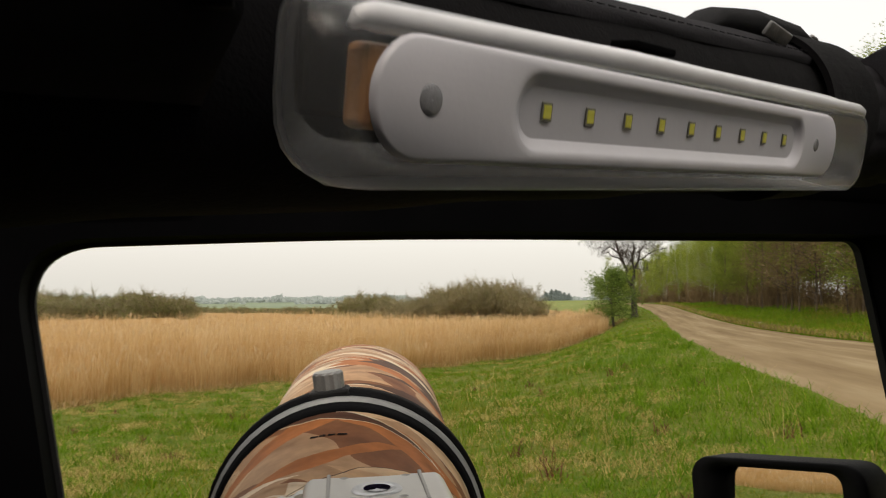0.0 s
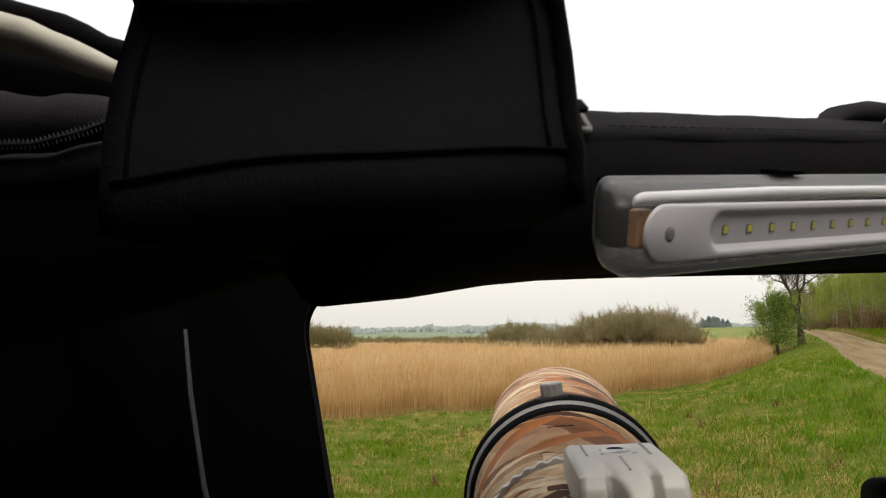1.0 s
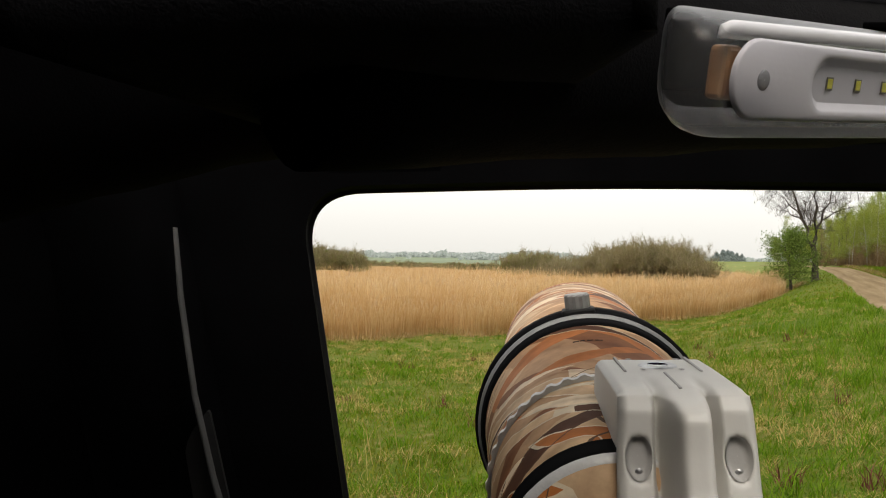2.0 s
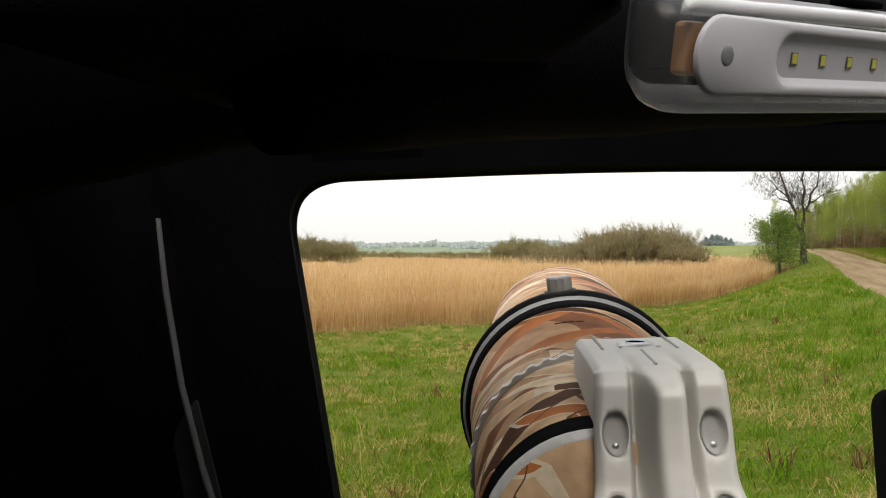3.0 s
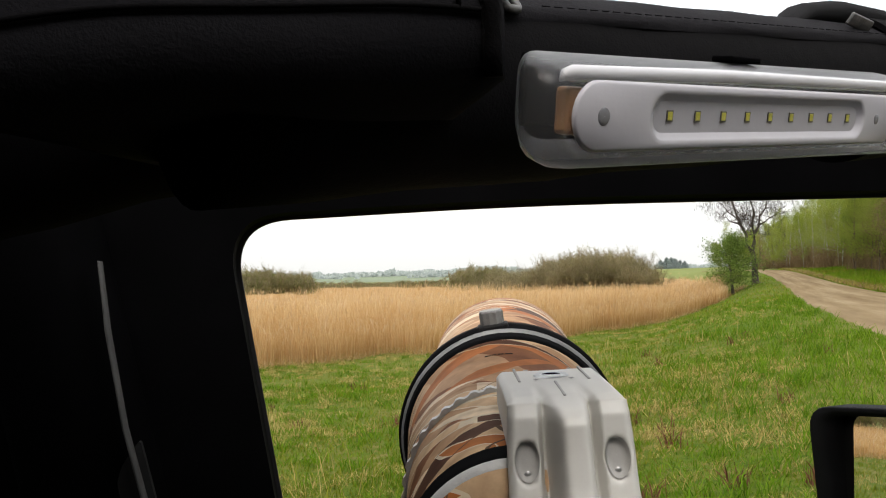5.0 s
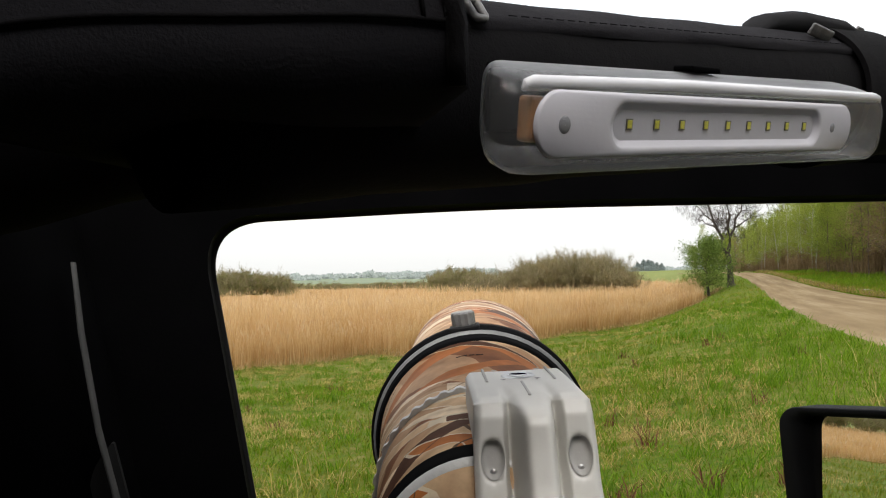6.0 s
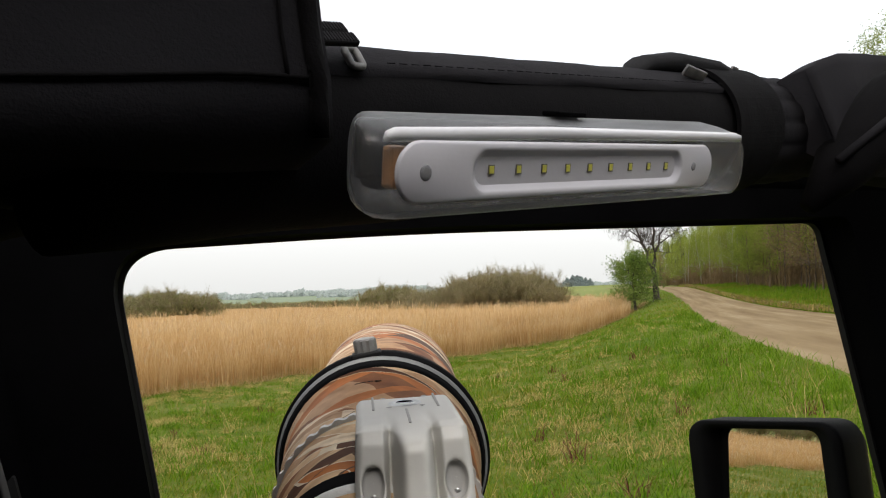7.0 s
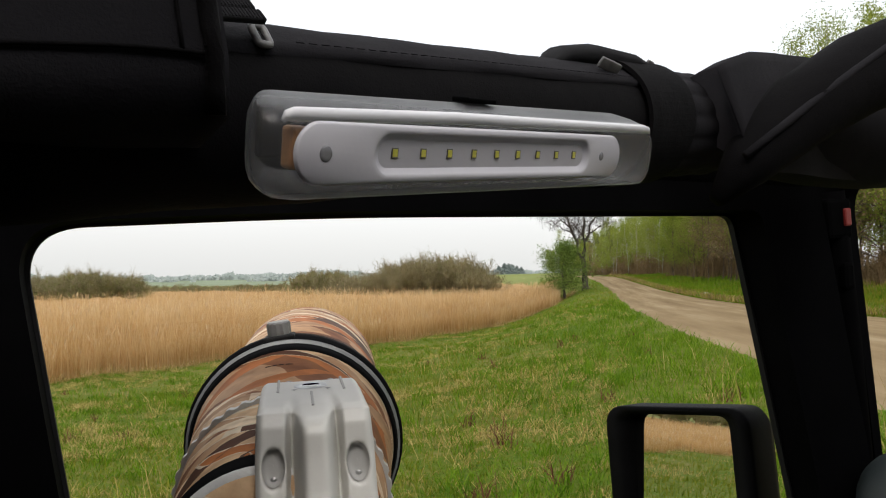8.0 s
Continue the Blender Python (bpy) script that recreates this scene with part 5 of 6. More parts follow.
def meadow():
    rng = np.random.default_rng(3)
    x, y, r = scatter(rng, 150000, 4.0, 42, -42, 52, 1.2)
    keep = clear_of_road(x, y, 0.1) & (y < np.interp(x, REED_X, REED_Y) + 0.8) & (rng.random(len(x)) < 0.30 + 0.70 * patch(x, y, 1.0))
    x, y, r = x[keep], y[keep], r[keep]
    n = len(x)
    h = rng.uniform(0.03, 0.11, n) * (0.5 + 0.9 * patch(x + 5, y, 0.8))
    lush = smooth(1 - (np.interp(y, ROAD_Y, ROAD_NEAR) - x) / 6.5)
    h = h * (1 + 1.9 * lush * rng.random(n))
    w = rng.uniform(0.005, 0.010, n) * (1 + r / 30)
    v, q = blades(rng, np.stack([x, y, land(x, y) - 0.01], 1), h, w, rng.uniform(0.2, 1.1, n))
    kind = np.maximum(lush, smooth((patch(x + 40, y - 9, 0.7) - 0.55) / 0.25)) + rng.normal(0, 0.15, n) > 0.5
    stuff("meadow_grass", v, q, [GRASS, LUSH], "fresh green meadow grass", "grass", np.repeat(kind.astype(int), 2))
    # short turf close by
    x, y, r = scatter(rng, 120000, 3.5, 19, -42, 52, 0.9)
    keep = clear_of_road(x, y, 0.1) & (y < np.interp(x, REED_X, REED_Y) + 0.5)
    x, y, r = x[keep], y[keep], r[keep]
    n = len(x)
    v, q = blades(rng, np.stack([x, y, land(x, y) - 0.01], 1), rng.uniform(0.02, 0.08, n), rng.uniform(0.004, 0.009, n), rng.uniform(0.4, 1.3, n))
    stuff("short_turf", v, q, [GRASS, LUSH], "short green turf between the tussocks", "grass", np.repeat((patch(x - 3, y + 4, 1.1) + rng.normal(0, 0.2, n) > 0.62).astype(int), 2))
    x, y, r = scatter(rng, 60000, 36, 92, -30, 40, 1.0)
    keep = clear_of_road(x, y, 0.1) & (y < np.interp(x, REED_X, REED_Y) + 1.0) & (x < 30)
    x, y, r = x[keep], y[keep], r[keep]
    n = len(x)
    v, q = blades(rng, np.stack([x, y, land(x, y) - 0.02], 1), rng.uniform(0.06, 0.20, n), rng.uniform(0.02, 0.045, n), rng.uniform(0.2, 0.9, n))
    stuff("verge_grass", v, q, [GRASS, LUSH], "green grass on the verge farther along the road", "grass", np.repeat((rng.random(n) < 0.55).astype(int), 2))
    # grass behind and beside the car
    x, y, r = scatter(rng, 80000, 4.5, 70, -165, -50, 1.15)
    keep = clear_of_road(x, y, 0.2) & (y < np.interp(x, REED_X, REED_Y) + 0.8)
    x, y, r = x[keep], y[keep], r[keep]
    n = len(x)
    v, q = blades(rng, np.stack([x, y, land(x, y) - 0.01], 1), rng.uniform(0.05, 0.2, n), rng.uniform(0.008, 0.016, n) * (1 + r / 25), rng.uniform(0.1, 0.8, n))
    stuff("rough_grass", v, q, [GRASS, DRY], "rough grass beside and behind the car", "grass", np.repeat((patch(x, y, 0.8) + rng.normal(0, 0.2, n) > 0.72).astype(int), 2))
    # dry straw lying over in matted tufts
    c = 15000
    cx, cy, cr = scatter(rng, c, 4.5, 40, -42, 50, 1.15)
    lushc = smooth(1 - (np.interp(cy, ROAD_Y, ROAD_NEAR) - cx) / 6.5)
    keep = clear_of_road(cx, cy, 0.6) & (cy < np.interp(cx, REED_X, REED_Y) + 0.5) & (rng.random(c) < 0.05 + 0.80 * smooth((patch(cx + 2, cy + 7, 1.3) - 0.50) / 0.34) * (1 - 0.85 * lushc))
    cx, cy = cx[keep], cy[keep]
    k = 30
    m = len(cx)
    x = np.repeat(cx, k) + rng.normal(0, 0.09, m * k)
    y = np.repeat(cy, k) + rng.normal(0, 0.07, m * k)
    n = len(x)
    r = np.hypot(x, y)
    tall = np.repeat(rng.uniform(0.5, 1.5, m), k)
    v, q = blades(rng, np.stack([x, y, land(x, y) + 0.015], 1), rng.uniform(0.03, 0.12, n) * tall, rng.uniform(0.002, 0.005, n) * (1 + r / 22), rng.uniform(0.6, 1.7, n))
    stuff("dry_grass", v, q, [DRY], "matted tufts of dry straw-coloured grass", "grass")
    # taller green tussocks
    c = 3600
    cx, cy, _ = scatter(rng, c, 4.5, 38, -42, 50, 1.15)
    keep = clear_of_road(cx, cy, 0.3) & (cy < np.interp(cx, REED_X, REED_Y) + 0.3) & (rng.random(c) < 0.15 + 0.85 * patch(cx + 9, cy + 1, 1.1))
    cx, cy = cx[keep], cy[keep]
    k = 26
    x, y = np.repeat(cx, k) + rng.normal(0, 0.08, len(cx) * k), np.repeat(cy, k) + rng.normal(0, 0.08, len(cx) * k)
    n = len(x)
    r = np.hypot(x, y)
    v, q = blades(rng, np.stack([x, y, land(x, y) - 0.01], 1), rng.uniform(0.05, 0.18, n) * (1 + 0.9 * smooth(1 - (np.interp(y, ROAD_Y, ROAD_NEAR) - x) / 6.5)), rng.uniform(0.005, 0.010, n) * (1 + r / 30), rng.uniform(0.3, 1.1, n))
    stuff("grass_tussocks", v, q, [LUSH], "taller tussocks of fresh green grass", "grass")
    # tall single stalks, in loose groups
    cx, cy, _ = scatter(rng, 150, 6, 32, -35, 45, 1.0)
    x, y = np.repeat(cx, 9) + rng.normal(0, 0.35, 1350), np.repeat(cy, 9) + rng.normal(0, 0.35, 1350)
    keep = clear_of_road(x, y, 0.3) & (y < np.interp(x, REED_X, REED_Y) + 0.5)
    x, y = x[keep], y[keep]
    n = len(x)
    r = np.hypot(x, y)
    v, q = blades(rng, np.stack([x, y, land(x, y) - 0.01], 1), rng.uniform(0.15, 0.5, n), rng.uniform(0.003, 0.006, n) * (1 + r / 40), rng.uniform(0.1, 0.9, n))
    stuff("tall_stalks", v, q, [DRY], "tall dry grass stalks", "grass")
    # broken pale straw along the foot of the reeds
    n = 24000
    x = np.concatenate([rng.uniform(-30, 16, 16000), rng.uniform(-80, -28, 8000)])
    y = np.interp(x, REED_X, REED_Y) + 0.8 * np.sin(x * 0.8) + 0.5 * np.sin(x * 2.3 + 1) + rng.normal(0.3, 0.55, n)
    v, q = blades(rng, np.stack([x, y, land(x, y)], 1), rng.uniform(0.06, 0.42, n), rng.uniform(0.008, 0.020, n), rng.uniform(0.5, 1.8, n))
    stuff("broken_straw", v, q, [DRY, PLUME], "broken pale straw along the foot of the reeds", "straw", np.repeat((rng.random(n) < 0.5).astype(int), 2))
    # withered docks
    cx, cy, _ = scatter(rng, 34, 5, 22, -25, 30, 1.1)
    keep = clear_of_road(cx, cy, 1.0)
    cx, cy = cx[keep], cy[keep]
    k = 26
    x, y = np.repeat(cx, k) + rng.normal(0, 0.05, len(cx) * k), np.repeat(cy, k) + rng.normal(0, 0.05, len(cx) * k)
    n = len(x)
    v, q = blades(rng, np.stack([x, y, land(x, y)], 1), rng.uniform(0.05, 0.22, n), rng.uniform(0.006, 0.014, n), rng.uniform(0.2, 0.9, n))
    stuff("withered_docks", v, q, [DOCK], "withered red-brown dock stalks", "weeds")
    # lusher grass on the bank beyond the road
    n = 40000
    y = 8 + 84 * rng.random(n)
    x = np.interp(y, ROAD_Y, ROAD_FAR) + 0.1 + rng.random(n) ** 1.3 * 10
    v, q = blades(rng, np.stack([x, y, land(x, y) - 0.02], 1), rng.uniform(0.12, 0.32, n), rng.uniform(0.02, 0.05, n), rng.uniform(0.1, 0.6, n))
    stuff("bank_grass", v, q, [GRASS, LUSH], "lush green grass on the bank beyond the road", "grass", np.repeat((patch(x, y, 0.5) + rng.normal(0, 0.15, n) > 0.45).astype(int), 2))
    # old grass bleached along the foot of the woods and the road's far edge
    n = 14000
    y = 10 + 80 * rng.random(n)
    far = np.interp(y, ROAD_Y, ROAD_FAR)
    t = np.where(rng.random(n) < 0.3, rng.normal(0.25, 0.2, n), rng.normal(8.2, 1.1, n))
    x = far + np.abs(t)
    v, q = blades(rng, np.stack([x, y, land(x, y) + 0.05], 1), rng.uniform(0.10, 0.40, n), rng.uniform(0.015, 0.035, n), rng.uniform(0.3, 1.2, n))
    stuff("bleached_grass", v, q, [DRY, BROWN_LEAF], "bleached old grass along the foot of the woods", "grass", np.repeat((rng.random(n) < 0.4).astype(int), 2))


meadow()


def reeds():
    rng = np.random.default_rng(5)
    n1, n2, n3 = 90000, 70000, 42000
    x = np.concatenate([rng.uniform(-30, 26, n1), rng.uniform(-45, 40, n2), rng.uniform(-90, -25, n3)])
    d = np.concatenate([rng.random(n1) ** 1.5 * 9, 2 + rng.random(n2) ** 1.3 * 55, rng.random(n3) ** 2.6 * 30])
    y = np.interp(x, REED_X, REED_Y) + d * 1.25 + 0.8 * np.sin(x * 0.8) + 0.5 * np.sin(x * 2.3 + 1)
    keep = (np.interp(y, ROAD_Y, ROAD_NEAR) - x > 3.6) & (np.hypot(x, y) < 125)
    x, y, d = x[keep], y[keep], d[keep]
    n = len(x)
    r = np.hypot(x, y)
    h = rng.normal(1.66, 0.22, n) * (0.55 + 0.45 * smooth((d + rng.uniform(-0.8, 0.8, n)) / 3.0)) * (0.92 + 0.12 * patch(x, y, 0.3))
    thin = (1 - 0.45 * smooth((x - 8) / 14)) * (1 - 0.40 * smooth((-28 - x) / 12))
    v, q = blades(rng, np.stack([x, y, land(x, y) - 0.03], 1), h * thin, rng.uniform(0.006, 0.013, n) * (0.8 + r / 34), rng.uniform(0.02, 0.30, n), 0.25)
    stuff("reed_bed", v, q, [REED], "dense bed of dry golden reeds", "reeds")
    # feathery seed heads
    pick = rng.random(n) < 0.07
    tip = np.stack([x, y, land(x, y)], 1)[pick] + np.stack([rng.normal(0, 0.12, pick.sum()), rng.normal(0, 0.12, pick.sum()), (h * thin)[pick] * 0.93], 1)
    v, q = blades(rng, tip, rng.uniform(0.14, 0.30, len(tip)), rng.uniform(0.016, 0.034, len(tip)) * (0.7 + r[pick] / 60), rng.uniform(0.2, 0.8, len(tip)))
    stuff("reed_plumes", v, q, [PLUME], "pale feathery seed heads of the reeds", "reeds")
    # matted lower growth inside the bed
    gx, gd = np.meshgrid(np.linspace(-90, 40, 260), np.linspace(0.55, 75, 60), indexing="ij")
    gy = np.interp(gx, REED_X, REED_Y) + gd * 1.25 + 0.8 * np.sin(gx * 0.8) + 0.5 * np.sin(gx * 2.3 + 1)
    lim = (1 - 0.45 * smooth((gx - 8) / 14)) * (1 - 0.45 * smooth((-28 - gx) / 12))
    hz = land(gx, gy) + (1.18 + 0.20 * patch(gx, gy, 0.5) + 0.06 * rng.normal(size=gx.shape)) * smooth((gd - 0.9) / 2.2) * lim - 0.05
    hz = np.where(np.interp(gy, ROAD_Y, ROAD_NEAR) - gx > 4, hz, land(gx, gy) - 0.2)
    vv = np.stack([gx, gy, hz], -1).reshape(-1, 3)
    i, j = np.meshgrid(np.arange(259), np.arange(59), indexing="ij")
    a = (i * 60 + j).ravel()
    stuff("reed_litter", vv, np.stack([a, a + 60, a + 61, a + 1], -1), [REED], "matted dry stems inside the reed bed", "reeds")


reeds()


# ---- trees and bushes ----
def limb_paths(rng, base, direction, length, radius, depth, out, spread=0.6, droop=0.0, kids=3):
    """Grows a branching limb: appends (points, radii) to out."""
    pts, rs = [Vector(base)], [radius]
    d = Vector(direction).normalized()
    seg = 4
    for i in range(seg):
        d = (d + Vector(rng.normal(0, 0.14, 3)) + Vector((0, 0, droop))).normalized()
        pts.append(pts[-1] + d * length / seg)
        rs.append(radius * (1 - 0.6 * (i + 1) / seg))
    out.append((pts, rs, depth))
    if depth > 0:
        for k in range(kids):
            i = int(rng.integers(2, seg + 1))
            nd = (d + Vector(rng.normal(0, spread, 3))).normalized()
            limb_paths(rng, pts[i], nd, length * rng.uniform(0.55, 0.8), rs[i] * 0.75, depth - 1, out, spread, droop, kids)


def wood_mesh(name, paths, mat, sides=6):
    bm = bmesh.new()
    for pts, rs, dep in paths:
        sweep(bm, pts, rs, sides if dep > 1 else (4 if dep else 3), caps=False)
    return mesh_of(name, bm, mat, True)


def tree_thing(name, trunk_me, crown_me, m, label, group="", category="tree"):
    t = thing(name, m, label, category, group)
    for nm, me in (("trunk", trunk_me), ("crown", crown_me)):
        if me:
            o = new(nm, me)
            o.parent = t
    return t


def birch(seed, height, leaf_mat, bark, density=4600, low=0.18, leaf=0.125):
    rng = np.random.default_rng(seed)
    trunk = [Vector((0, 0, -0.3))]
    for i in range(8):
        trunk.append(trunk[-1] + Vector((rng.normal(0, 0.10), rng.normal(0, 0.10), height / 8)))
    paths = [(trunk, [0.085 * (1 - 0.85 * i / 8) * height / 13 + 0.012 for i in range(9)], 2)]
    centres = []
    for k in range(26):
        f = low + (1 - low) * k / 26
        i = min(int(f * 8), 7)
        p = trunk[i].lerp(trunk[i + 1], f * 8 - i)
        a = rng.uniform(0, 2 * math.pi)
        ln = height * 0.20 * (1 - 0.75 * f) * rng.uniform(0.7, 1.3) + 0.35
        out = []
        limb_paths(rng, p, (math.cos(a), math.sin(a), 0.75), ln, 0.035 * (1 - f) + 0.010, 1, out, 0.45, -0.04, 2)
        paths += out
        for pts, rs, dep in out:
            for q in pts[1:]:
                centres.append(q)
    density = int(density * 2.1)
    c = np.array([list(v) for v in centres])
    pick = c[rng.integers(0, len(c), density)] + rng.normal(0, 0.24, (density, 3)) * np.array([1, 1, 1.7])
    v, q = leaf_quads(rng, pick, rng.uniform(0.5, 1.3, density) * leaf)
    return wood_mesh("birch_trunk", paths, bark), quads_mesh("birch_crown", v, q, [leaf_mat])


def woods():
    rng = np.random.default_rng(21)
    kinds = [birch(31, 13.5, BIRCH_LEAF, BIRCH_BARK), birch(32, 11.5, BIRCH_LEAF, TRUNK_BROWN, 5200), birch(33, 15, BIRCH_LEAF, BIRCH_BARK, 4000, 0.25),
             birch(34, 12, BIRCH_LEAF, TRUNK_BROWN, 4600), birch(35, 9.5, BROWN_LEAF, TRUNK_BROWN, 2000, 0.12), birch(36, 11, BROWN_LEAF, TRUNK_BROWN, 1600, 0.2)]
    labels = ["slender birch with white trunk and young yellow-green leaves", "broadleaf tree with fresh yellow-green leaves", "tall birch with pale trunk and thin new leaves",
              "slender tree with brown trunk and new leaves", "young tree still in brown buds", "bare-stemmed tree with brown old leaves"]
    edge_y = [-30, 10, 20, 40, 60, 80, 105, 128]
    edge_x = [21, 23, 23.2, 24.6, 26.4, 28.2, 29.5, 30.5]
    made = {}
    count = 0
    rows = [(0.0, 1.6, 15), (2.4, 1.9, 10), (5.0, 2.6, 5), (9.0, 3.6, 5), (14.0, 5.0, 5)]
    for depth, gap, y0 in rows:
        y = float(y0)
        while y < 140:
            y += gap * rng.uniform(0.6, 1.4) * (1 + max(0, y - 80) / 200)
            x = float(np.interp(y, edge_y, edge_x)) + depth + rng.normal(0, 0.7)
            if depth == 0:
                k = int(rng.choice(6, p=[0.20, 0.24, 0.14, 0.22, 0.11, 0.09]))
                if 76 < y < 100 and rng.random() < 0.6:
                    k = int(rng.choice([0, 2]))
                elif k in (0, 2):
                    k = int(rng.choice([1, 3]))
                if 46 < y < 60 and rng.random() < 0.6:
                    k = int(rng.choice([4, 5]))
            else:
                k = int(rng.choice(6, p=[0.22, 0.24, 0.22, 0.20, 0.05, 0.07]))
            s = rng.uniform(0.85, 1.15) * (0.86 if depth == 0 else 1.05) * float(np.interp(y, [36, 62, 85, 105, 140], [1.15, 0.80, 0.62, 0.50, 0.42]))
            m = Matrix.Translation((x, y, float(land(x, y)))) @ pose(0, 0, 0, rng.normal(0, 1.5), rng.normal(0, 1.5), rng.uniform(0, 360)) @ Matrix.Diagonal((s, s, s * rng.uniform(0.92, 1.1), 1))
            t = tree_thing("birch_tree" if k in (0, 2) else "tree", *kinds[k], m, labels[k], "trees at the edge of the woods")
            count += 1
    # brown brushwood along the woods' edge
    bush = []
    for sd in range(3):
        r2 = np.random.default_rng(60 + sd)
        n = 420
        base = np.stack([r2.normal(0, 0.55, n), r2.normal(0, 0.55, n), np.zeros(n) - 0.05], 1)
        v1, q1 = blades(r2, base, r2.uniform(0.6, 2.2, n), r2.uniform(0.02, 0.040, n), r2.uniform(0.05, 0.4, n), 0.4)
        m2 = 260
        cz = np.stack([r2.normal(0, 0.8, m2), r2.normal(0, 0.8, m2), r2.uniform(0.3, 2.0, m2)], 1)
        v2, q2 = leaf_quads(r2, cz, r2.uniform(0.1, 0.22, m2))
        bush.append((np.concatenate([v1, v2]), np.concatenate([q1, q2 + len(v1)])))
    vs, qs, off = [], [], 0
    for i in range(95):
        y = rng.uniform(12, 118)
        x = float(np.interp(y, edge_y, edge_x)) + rng.uniform(0.2, 4.5)
        s, a = rng.uniform(0.7, 1.25), rng.uniform(0, 2 * math.pi)
        v, q = bush[i % 3]
        rot = np.array([[math.cos(a), -math.sin(a), 0], [math.sin(a), math.cos(a), 0], [0, 0, 1]])
        vs.append(v @ rot.T * s + np.array([x, y, float(land(x, y))]))
        qs.append(q + off)
        off += len(v)
    stuff("brushwood", np.concatenate(vs), np.concatenate(qs), [BROWN_LEAF], "leafless brown brushwood at the foot of the trees", "brushwood")


woods()


def roadside_tree():
    """Old, almost bare tree with a forked, leaning trunk."""
    rng = np.random.default_rng(8)
    base = Vector((15.8, 62.0, float(land(15.8, 62.0)) - 0.2))
    V = Vector
    trunk = [V((0.42, 0, 0)), V((0.24, 0, 0.45)), V((0.20, 0, 1.2)), V((0.22, 0, 2.0)), V((0.05, 0, 2.7))]
    paths = [(trunk, [0.50, 0.28, 0.22, 0.20, 0.19], 3)]
    mains = [
        ([trunk[-1], V((-0.25, 0.1, 3.3)), V((-0.30, 0.1, 3.9)), V((-0.55, 0.1, 4.5)), V((-0.95, 0.2, 5.2)), V((-1.15, 0.2, 6.1)), V((-1.5, 0.3, 7.0)), V((-1.6, 0.3, 8.0))], 0.15),
        ([trunk[-1], V((0.16, -0.1, 3.3)), V((0.22, -0.1, 4.0)), V((0.05, -0.1, 4.6)), V((0.15, -0.1, 5.5)), V((0.05, -0.2, 6.4)), V((0.25, -0.2, 7.4)), V((0.2, -0.2, 8.4))], 0.15),
        ([V((0.22, -0.1, 4.0)), V((0.55, 0.1, 4.6)), V((0.75, 0.2, 5.3)), V((1.2, 0.3, 5.9)), V((1.35, 0.3, 6.8)), V((1.8, 0.4, 7.5))], 0.095),
        ([V((-0.55, 0.1, 4.5)), V((-1.0, -0.3, 4.8)), V((-1.4, -0.4, 4.8)), V((-1.8, -0.5, 5.1)), V((-2.2, -0.6, 5.25))], 0.06),
        ([V((0.55, 0.1, 4.6)), V((1.0, -0.2, 4.8)), V((1.4, -0.3, 5.1)), V((1.9, -0.4, 5.2)), V((2.3, -0.5, 5.5))], 0.06),
        ([V((-0.95, 0.2, 5.2)), V((-1.5, 0.5, 5.6)), V((-1.8, 0.6, 6.2)), V((-2.3, 0.7, 6.5))], 0.055),
    ]
    for src, r0 in mains:
        k = len(src)
        crook = [p + V(rng.normal(0, 0.07, 3)) if 0 < i < k - 1 else p for i, p in enumerate(src)]
        paths.append((crook, [r0 * (1 - 0.72 * i / (k - 1)) for i in range(k)], 3))
        for i in range(1, k):
            for _ in range(3 if i > 1 else 1):
                side = V((rng.normal(0, 1), rng.normal(0, 0.8), rng.uniform(-0.15, 0.9)))
                out = []
                limb_paths(rng, crook[i], side, rng.uniform(0.6, 1.15), 0.030 * (1 - 0.5 * i / k), 3, out, 0.75, 0.02, 3)
                paths += out
    me = wood_mesh("old_tree_wood", paths, BARK)
    twigs = np.array([list(p[0][-1]) for p in paths if p[2] == 0])
    pick = twigs[rng.integers(0, len(twigs), 3600)] + rng.normal(0, 0.12, (3600, 3))
    v, q = blades(rng, pick, rng.uniform(0.2, 0.6, 3600), rng.uniform(0.014, 0.022, 3600), rng.uniform(0.3, 1.6, 3600))
    tw = quads_mesh("old_tree_twigs", v, q, [BARK])
    tree_thing("bare_tree", me, tw, Matrix.Translation(base), "old bare tree with a forked dark trunk beside the road")
    # ivy and sprouts on its trunk
    c = np.stack([rng.normal(-0.1, 0.35, 500), rng.normal(-0.1, 0.3, 500), rng.uniform(0.2, 3.2, 500)], 1)
    v, q = leaf_quads(rng, c, rng.uniform(0.06, 0.16, 500))
    solid_me = quads_mesh("trunk_sprouts", v, q, [GREEN_LEAF])
    o = new("trunk_sprouts", solid_me)
    o.matrix_world = Matrix.Translation(base)
    tagged(o, "green sprouts round the foot of the bare tree", "shrub", kind="stuff")


roadside_tree()


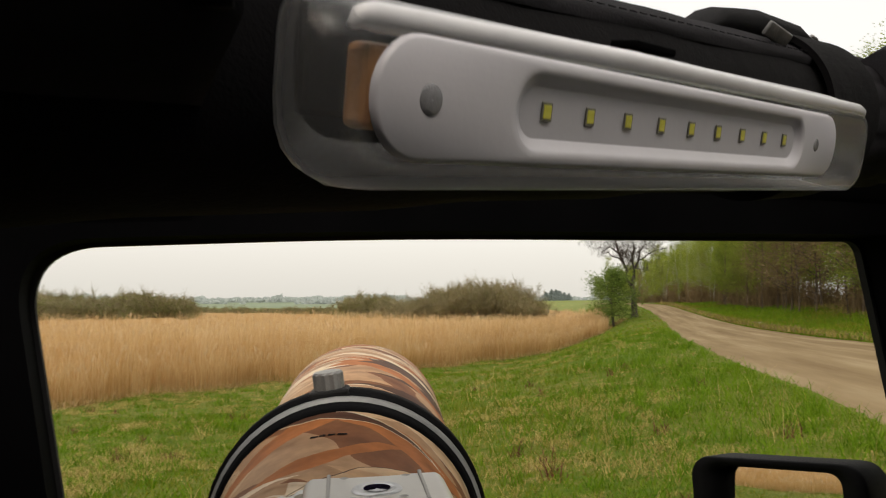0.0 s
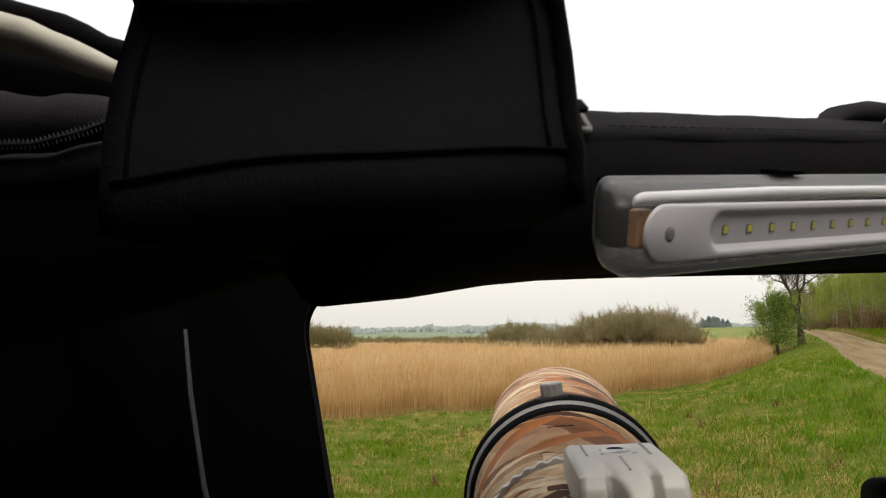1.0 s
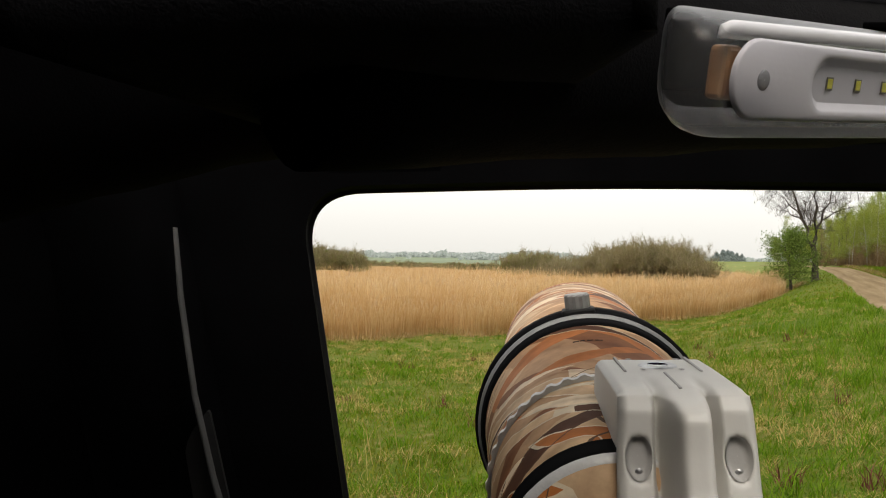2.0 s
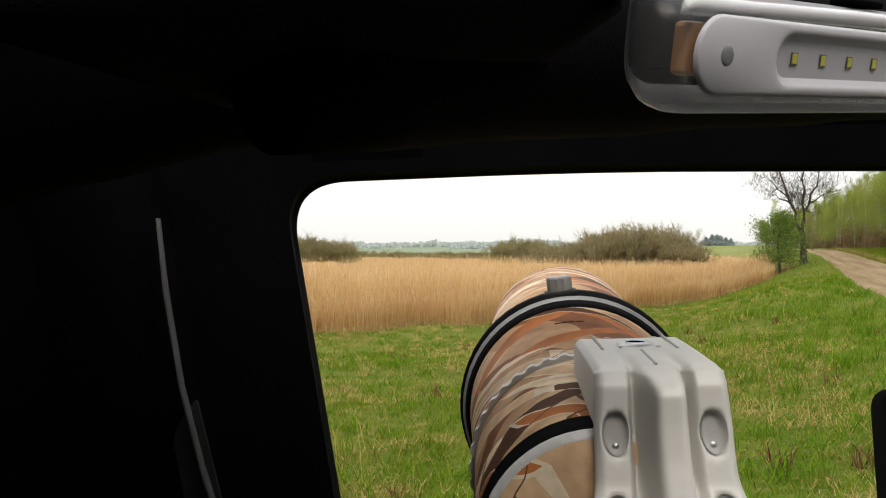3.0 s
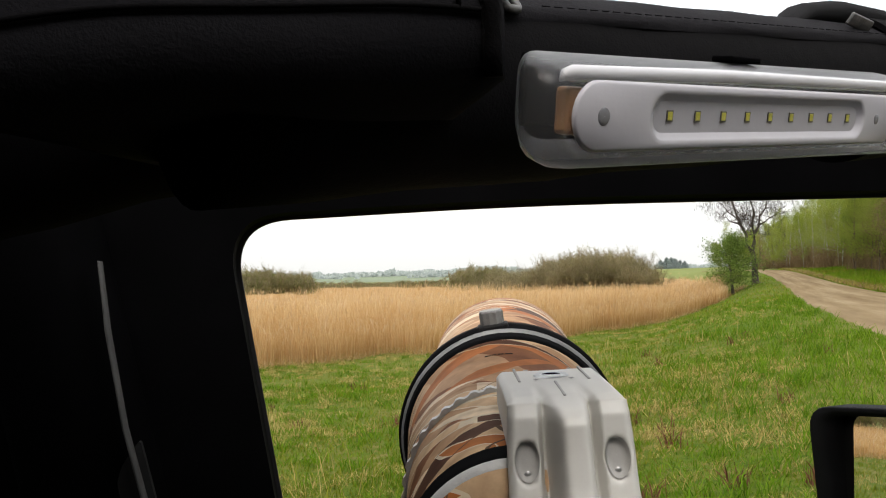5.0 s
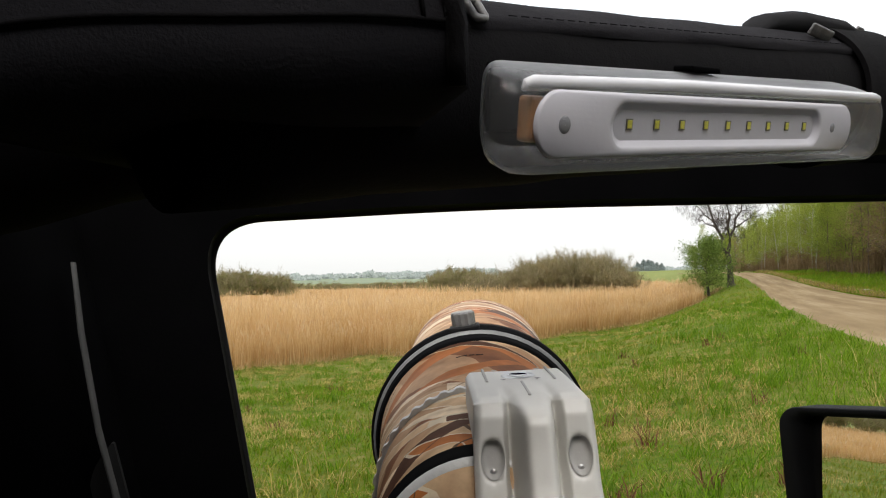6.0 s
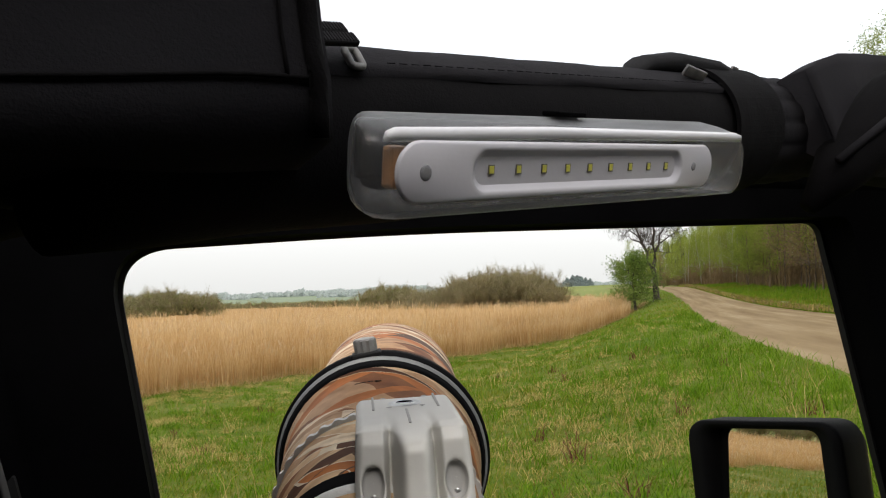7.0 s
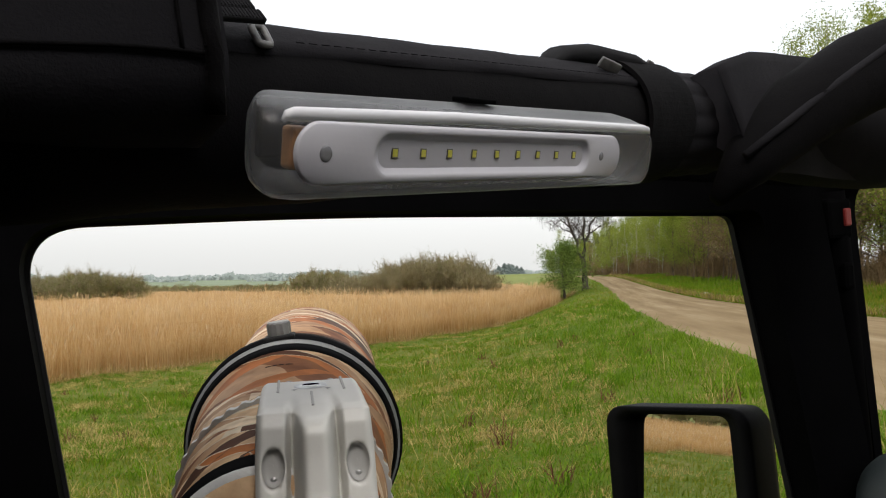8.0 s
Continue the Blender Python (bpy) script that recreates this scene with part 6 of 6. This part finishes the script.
def leafy_tree():
    rng = np.random.default_rng(12)
    x, y = 13.9, 60.0
    base = Vector((x, y, float(land(x, y)) - 0.1))
    trunk = [Vector((0.1, 0, 0)), Vector((0.0, 0, 0.9)), Vector((-0.08, 0, 1.9)), Vector((0.05, 0, 3.0)), Vector((0, 0, 4.2))]
    paths = [(trunk, [0.12, 0.10, 0.08, 0.05, 0.02], 2)]
    tips = []
    for k in range(44):
        f = 0.24 + 0.74 * k / 44
        i = min(int(f * 4), 3)
        p = trunk[i].lerp(trunk[i + 1], f * 4 - i)
        a = rng.uniform(0, 2 * math.pi)
        out = []
        ln = 2.15 * math.sin(math.pi * (0.18 + 0.80 * f)) ** 0.8 * rng.uniform(0.7, 1.1)
        limb_paths(rng, p, (math.cos(a), math.sin(a), 0.55 if f > 0.4 else 0.15), ln * 0.75, 0.03, 1, out, 0.4, 0.0, 2)
        paths += out
        tips += [q for pts, rs, dep in out for q in pts[1:]]
    c = np.array([list(t) for t in tips])
    n = 11000
    pick = c[rng.integers(0, len(c), n)] + rng.normal(0, 0.24, (n, 3))
    v, q = leaf_quads(rng, pick, rng.uniform(0.07, 0.16, n))
    tree_thing("leafy_tree", wood_mesh("leafy_tree_wood", paths, BARK), quads_mesh("leafy_tree_leaves", v, q, [GREEN_LEAF]), Matrix.Translation(base), "small tree in fresh bright green leaf by the reeds")


leafy_tree()


def willow_bush(seed, spread, height, leafy_share, mats, stems=15, leaves=4200, leaf=0.10):
    """A many-stemmed shrub: stems that fork three times, fine twigs at their ends, small leaves and catkins along them."""
    rng = np.random.default_rng(seed)
    paths = []
    for k in range(stems):
        a, r = rng.uniform(0, 2 * math.pi), spread * 0.45 * math.sqrt(rng.random())
        lean = rng.uniform(0.10, 0.62)
        limb_paths(rng, (r * math.cos(a), r * math.sin(a), -0.1), (lean * math.cos(a), lean * math.sin(a), 1.0), height * rng.uniform(0.42, 0.56), 0.040, 3, paths, 0.36, 0.06, 3)
    bm = bmesh.new()
    for pts, rs, dep in paths:
        sweep(bm, pts if dep else pts[::2], [max(r, 0.011) for r in (rs if dep else rs[::2])], 3, caps=False)
    bm.verts.ensure_lookup_table()
    bm.verts.index_update()
    v1 = np.array([v.co[:] for v in bm.verts])
    q1 = np.array([[v.index for v in f.verts] for f in bm.faces])
    bm.free()
    tips = np.array([list(p) for pts, rs, dep in paths if dep < 2 for p in pts[1:]])
    n = leaves // 2
    v2, q2 = blades(rng, tips[rng.integers(0, len(tips), n)] + rng.normal(0, 0.06, (n, 3)), rng.uniform(0.25, 0.75, n), rng.uniform(0.014, 0.024, n), rng.uniform(0.2, 1.1, n))
    c = tips[rng.integers(0, len(tips), leaves)] + rng.normal(0, 0.13, (leaves, 3))
    v3, q3 = leaf_quads(rng, c, rng.uniform(0.5, 1.3, leaves) * leaf)
    idx = np.concatenate([np.zeros(len(q1) + len(q2)), (rng.random(leaves) < leafy_share).astype(int)])
    return quads_mesh("willow_bush", np.concatenate([v1, v2, v3]), np.concatenate([q1, q2 + len(v1), q3 + len(v1) + len(v2)]), mats, idx)


def bushes():
    rng = np.random.default_rng(17)
    twiggy = [willow_bush(70 + i, 1.7, 3.9, 0.45, [WILLOW, WILLOW_GREEN], 15, 3600) for i in range(4)]
    green = [willow_bush(80 + i, 1.8, 3.1, 0.85, [WILLOW, WILLOW_GREEN], 14, 6200, 0.12) for i in range(4)]
    # azimuth in degrees, distance, height scale, kind
    runs = [(-29.5, -16.2, 40, 74, 0.92, green), (-5.0, -2.3, 12, 92, 1.02, green), (-2.2, 7.5, 40, 84, 1.06, twiggy), (-5.5, 7.8, 18, 78, 0.42, green), (-17.5, -5.5, 26, 112, 0.60, green), (-60, -30, 36, 70, 0.62, green), (-105, -62, 26, 85, 0.9, green)]
    for a0, a1, n, dist, s, kind in runs:
        for i in range(n):
            f = (i + rng.uniform(0.2, 0.8)) / n
            a = radians(a0 + (a1 - a0) * f)
            d = dist * rng.uniform(0.94, 1.08)
            x, y = d * math.sin(a), d * math.cos(a)
            hs = s * rng.uniform(0.80, 1.04)
            if kind is twiggy:
                hs *= (0.74 + 0.34 * math.sin(math.pi * min(0.8, f * 0.72))) * (0.80 + 0.22 * smooth((f - 0.05) / 0.4)) * (1 - 0.40 * smooth((f - 0.90) / 0.10))
            o = new("willow_bush", kind[int(rng.integers(0, 4))])
            o.matrix_world = Matrix.Translation((x, y, float(land(x, y)))) @ pose(0, 0, 0, 0, 0, rng.uniform(0, 360)) @ Matrix.Diagonal((rng.uniform(0.9, 1.2), rng.uniform(0.9, 1.2), hs, 1))
            tagged(o, "leafless grey-brown willow bush standing in the reeds" if kind is twiggy else "budding olive-green willow bush standing in the reeds", "bush", "willow bushes in the reeds")


bushes()


def far_country():
    rng = np.random.default_rng(40)
    # conifers on the far field, their colour paled for haze
    n = 700
    f = rng.random(n)
    ang = rng.uniform(0, 2 * math.pi, n)
    rad = (1 - f ** 2) * 2.5 * np.sqrt(rng.random(n))
    v, q = leaf_quads(rng, np.stack([rad * np.cos(ang), rad * np.sin(ang), 0.4 + f * 9.5], 1), rng.uniform(0.5, 1.1, n))
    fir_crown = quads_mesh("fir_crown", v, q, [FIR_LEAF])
    fir_trunk = wood_mesh("fir_trunk", [([Vector((0, 0, -0.3)), Vector((0, 0, 5)), Vector((0, 0, 9.5))], [0.2, 0.12, 0.03], 2)], BARK)
    for i in range(15):
        a = radians(8.3 + 1.75 * i / 14 + rng.normal(0, 0.08))
        d = 520 * rng.uniform(0.97, 1.05)
        x, y = d * math.sin(a), d * math.cos(a)
        s = rng.uniform(0.55, 0.85) * (0.75 + 0.35 * math.sin(math.pi * i / 14))
        tree_thing("fir_tree", fir_trunk, fir_crown, Matrix.Translation((x, y, float(land(x, y)))) @ Matrix.Diagonal((s * 1.9, s * 1.9, s * 0.9, 1)), "conifer in a far clump on the field, with haze in its colour", "far conifers")
    # hazy tree lines on the far slopes
    vs, qs, o = [], [], 0
    for dist, a0, a1, n, hh in ((560, -40, 16, 6500, 2.9), (850, -40, 30, 8000, 4.6), (1300, -45, 40, 9000, 7.0)):
        a = np.radians(rng.uniform(a0, a1, n))
        gate = patch(a * 60, a * 25 + dist, 1.0) + 0.35 * patch(a * 210, a * 90, 1.0) > (0.60 if dist < 1200 else 0.30)
        a = a[gate]
        d = dist * (1 + 0.05 * np.sin(a * 40) + rng.normal(0, 0.01, len(a)))
        x, y = d * np.sin(a), d * np.cos(a)
        top = hh * (0.55 + 0.75 * patch(a * 130, a * 61, 1.0))
        z = land(x, y) + rng.random(len(a)) * top
        v, q = leaf_quads(rng, np.stack([x, y, z], 1), rng.uniform(0.6, 1.2, len(a)) * dist / 170)
        vs.append(v)
        qs.append(q + o)
        o += len(v)
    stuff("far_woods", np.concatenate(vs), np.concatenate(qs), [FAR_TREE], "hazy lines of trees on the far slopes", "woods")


far_country()

# pale stone on the bank beyond the road
bm = bmesh.new()
bmesh.ops.create_icosphere(bm, subdivisions=2, radius=0.17)
for v in bm.verts:
    v.co = Vector((v.co.x * 1.5, v.co.y, v.co.z * 0.5)) * (1 + 0.2 * noise.noise(v.co * 4))
sx, sy = 19.4, 47.0
solid("stone", bm, STONE, Matrix.Translation((sx, sy, float(land(sx, sy)) + 0.10)), "pale stone lying in the grass beyond the road", "stone")
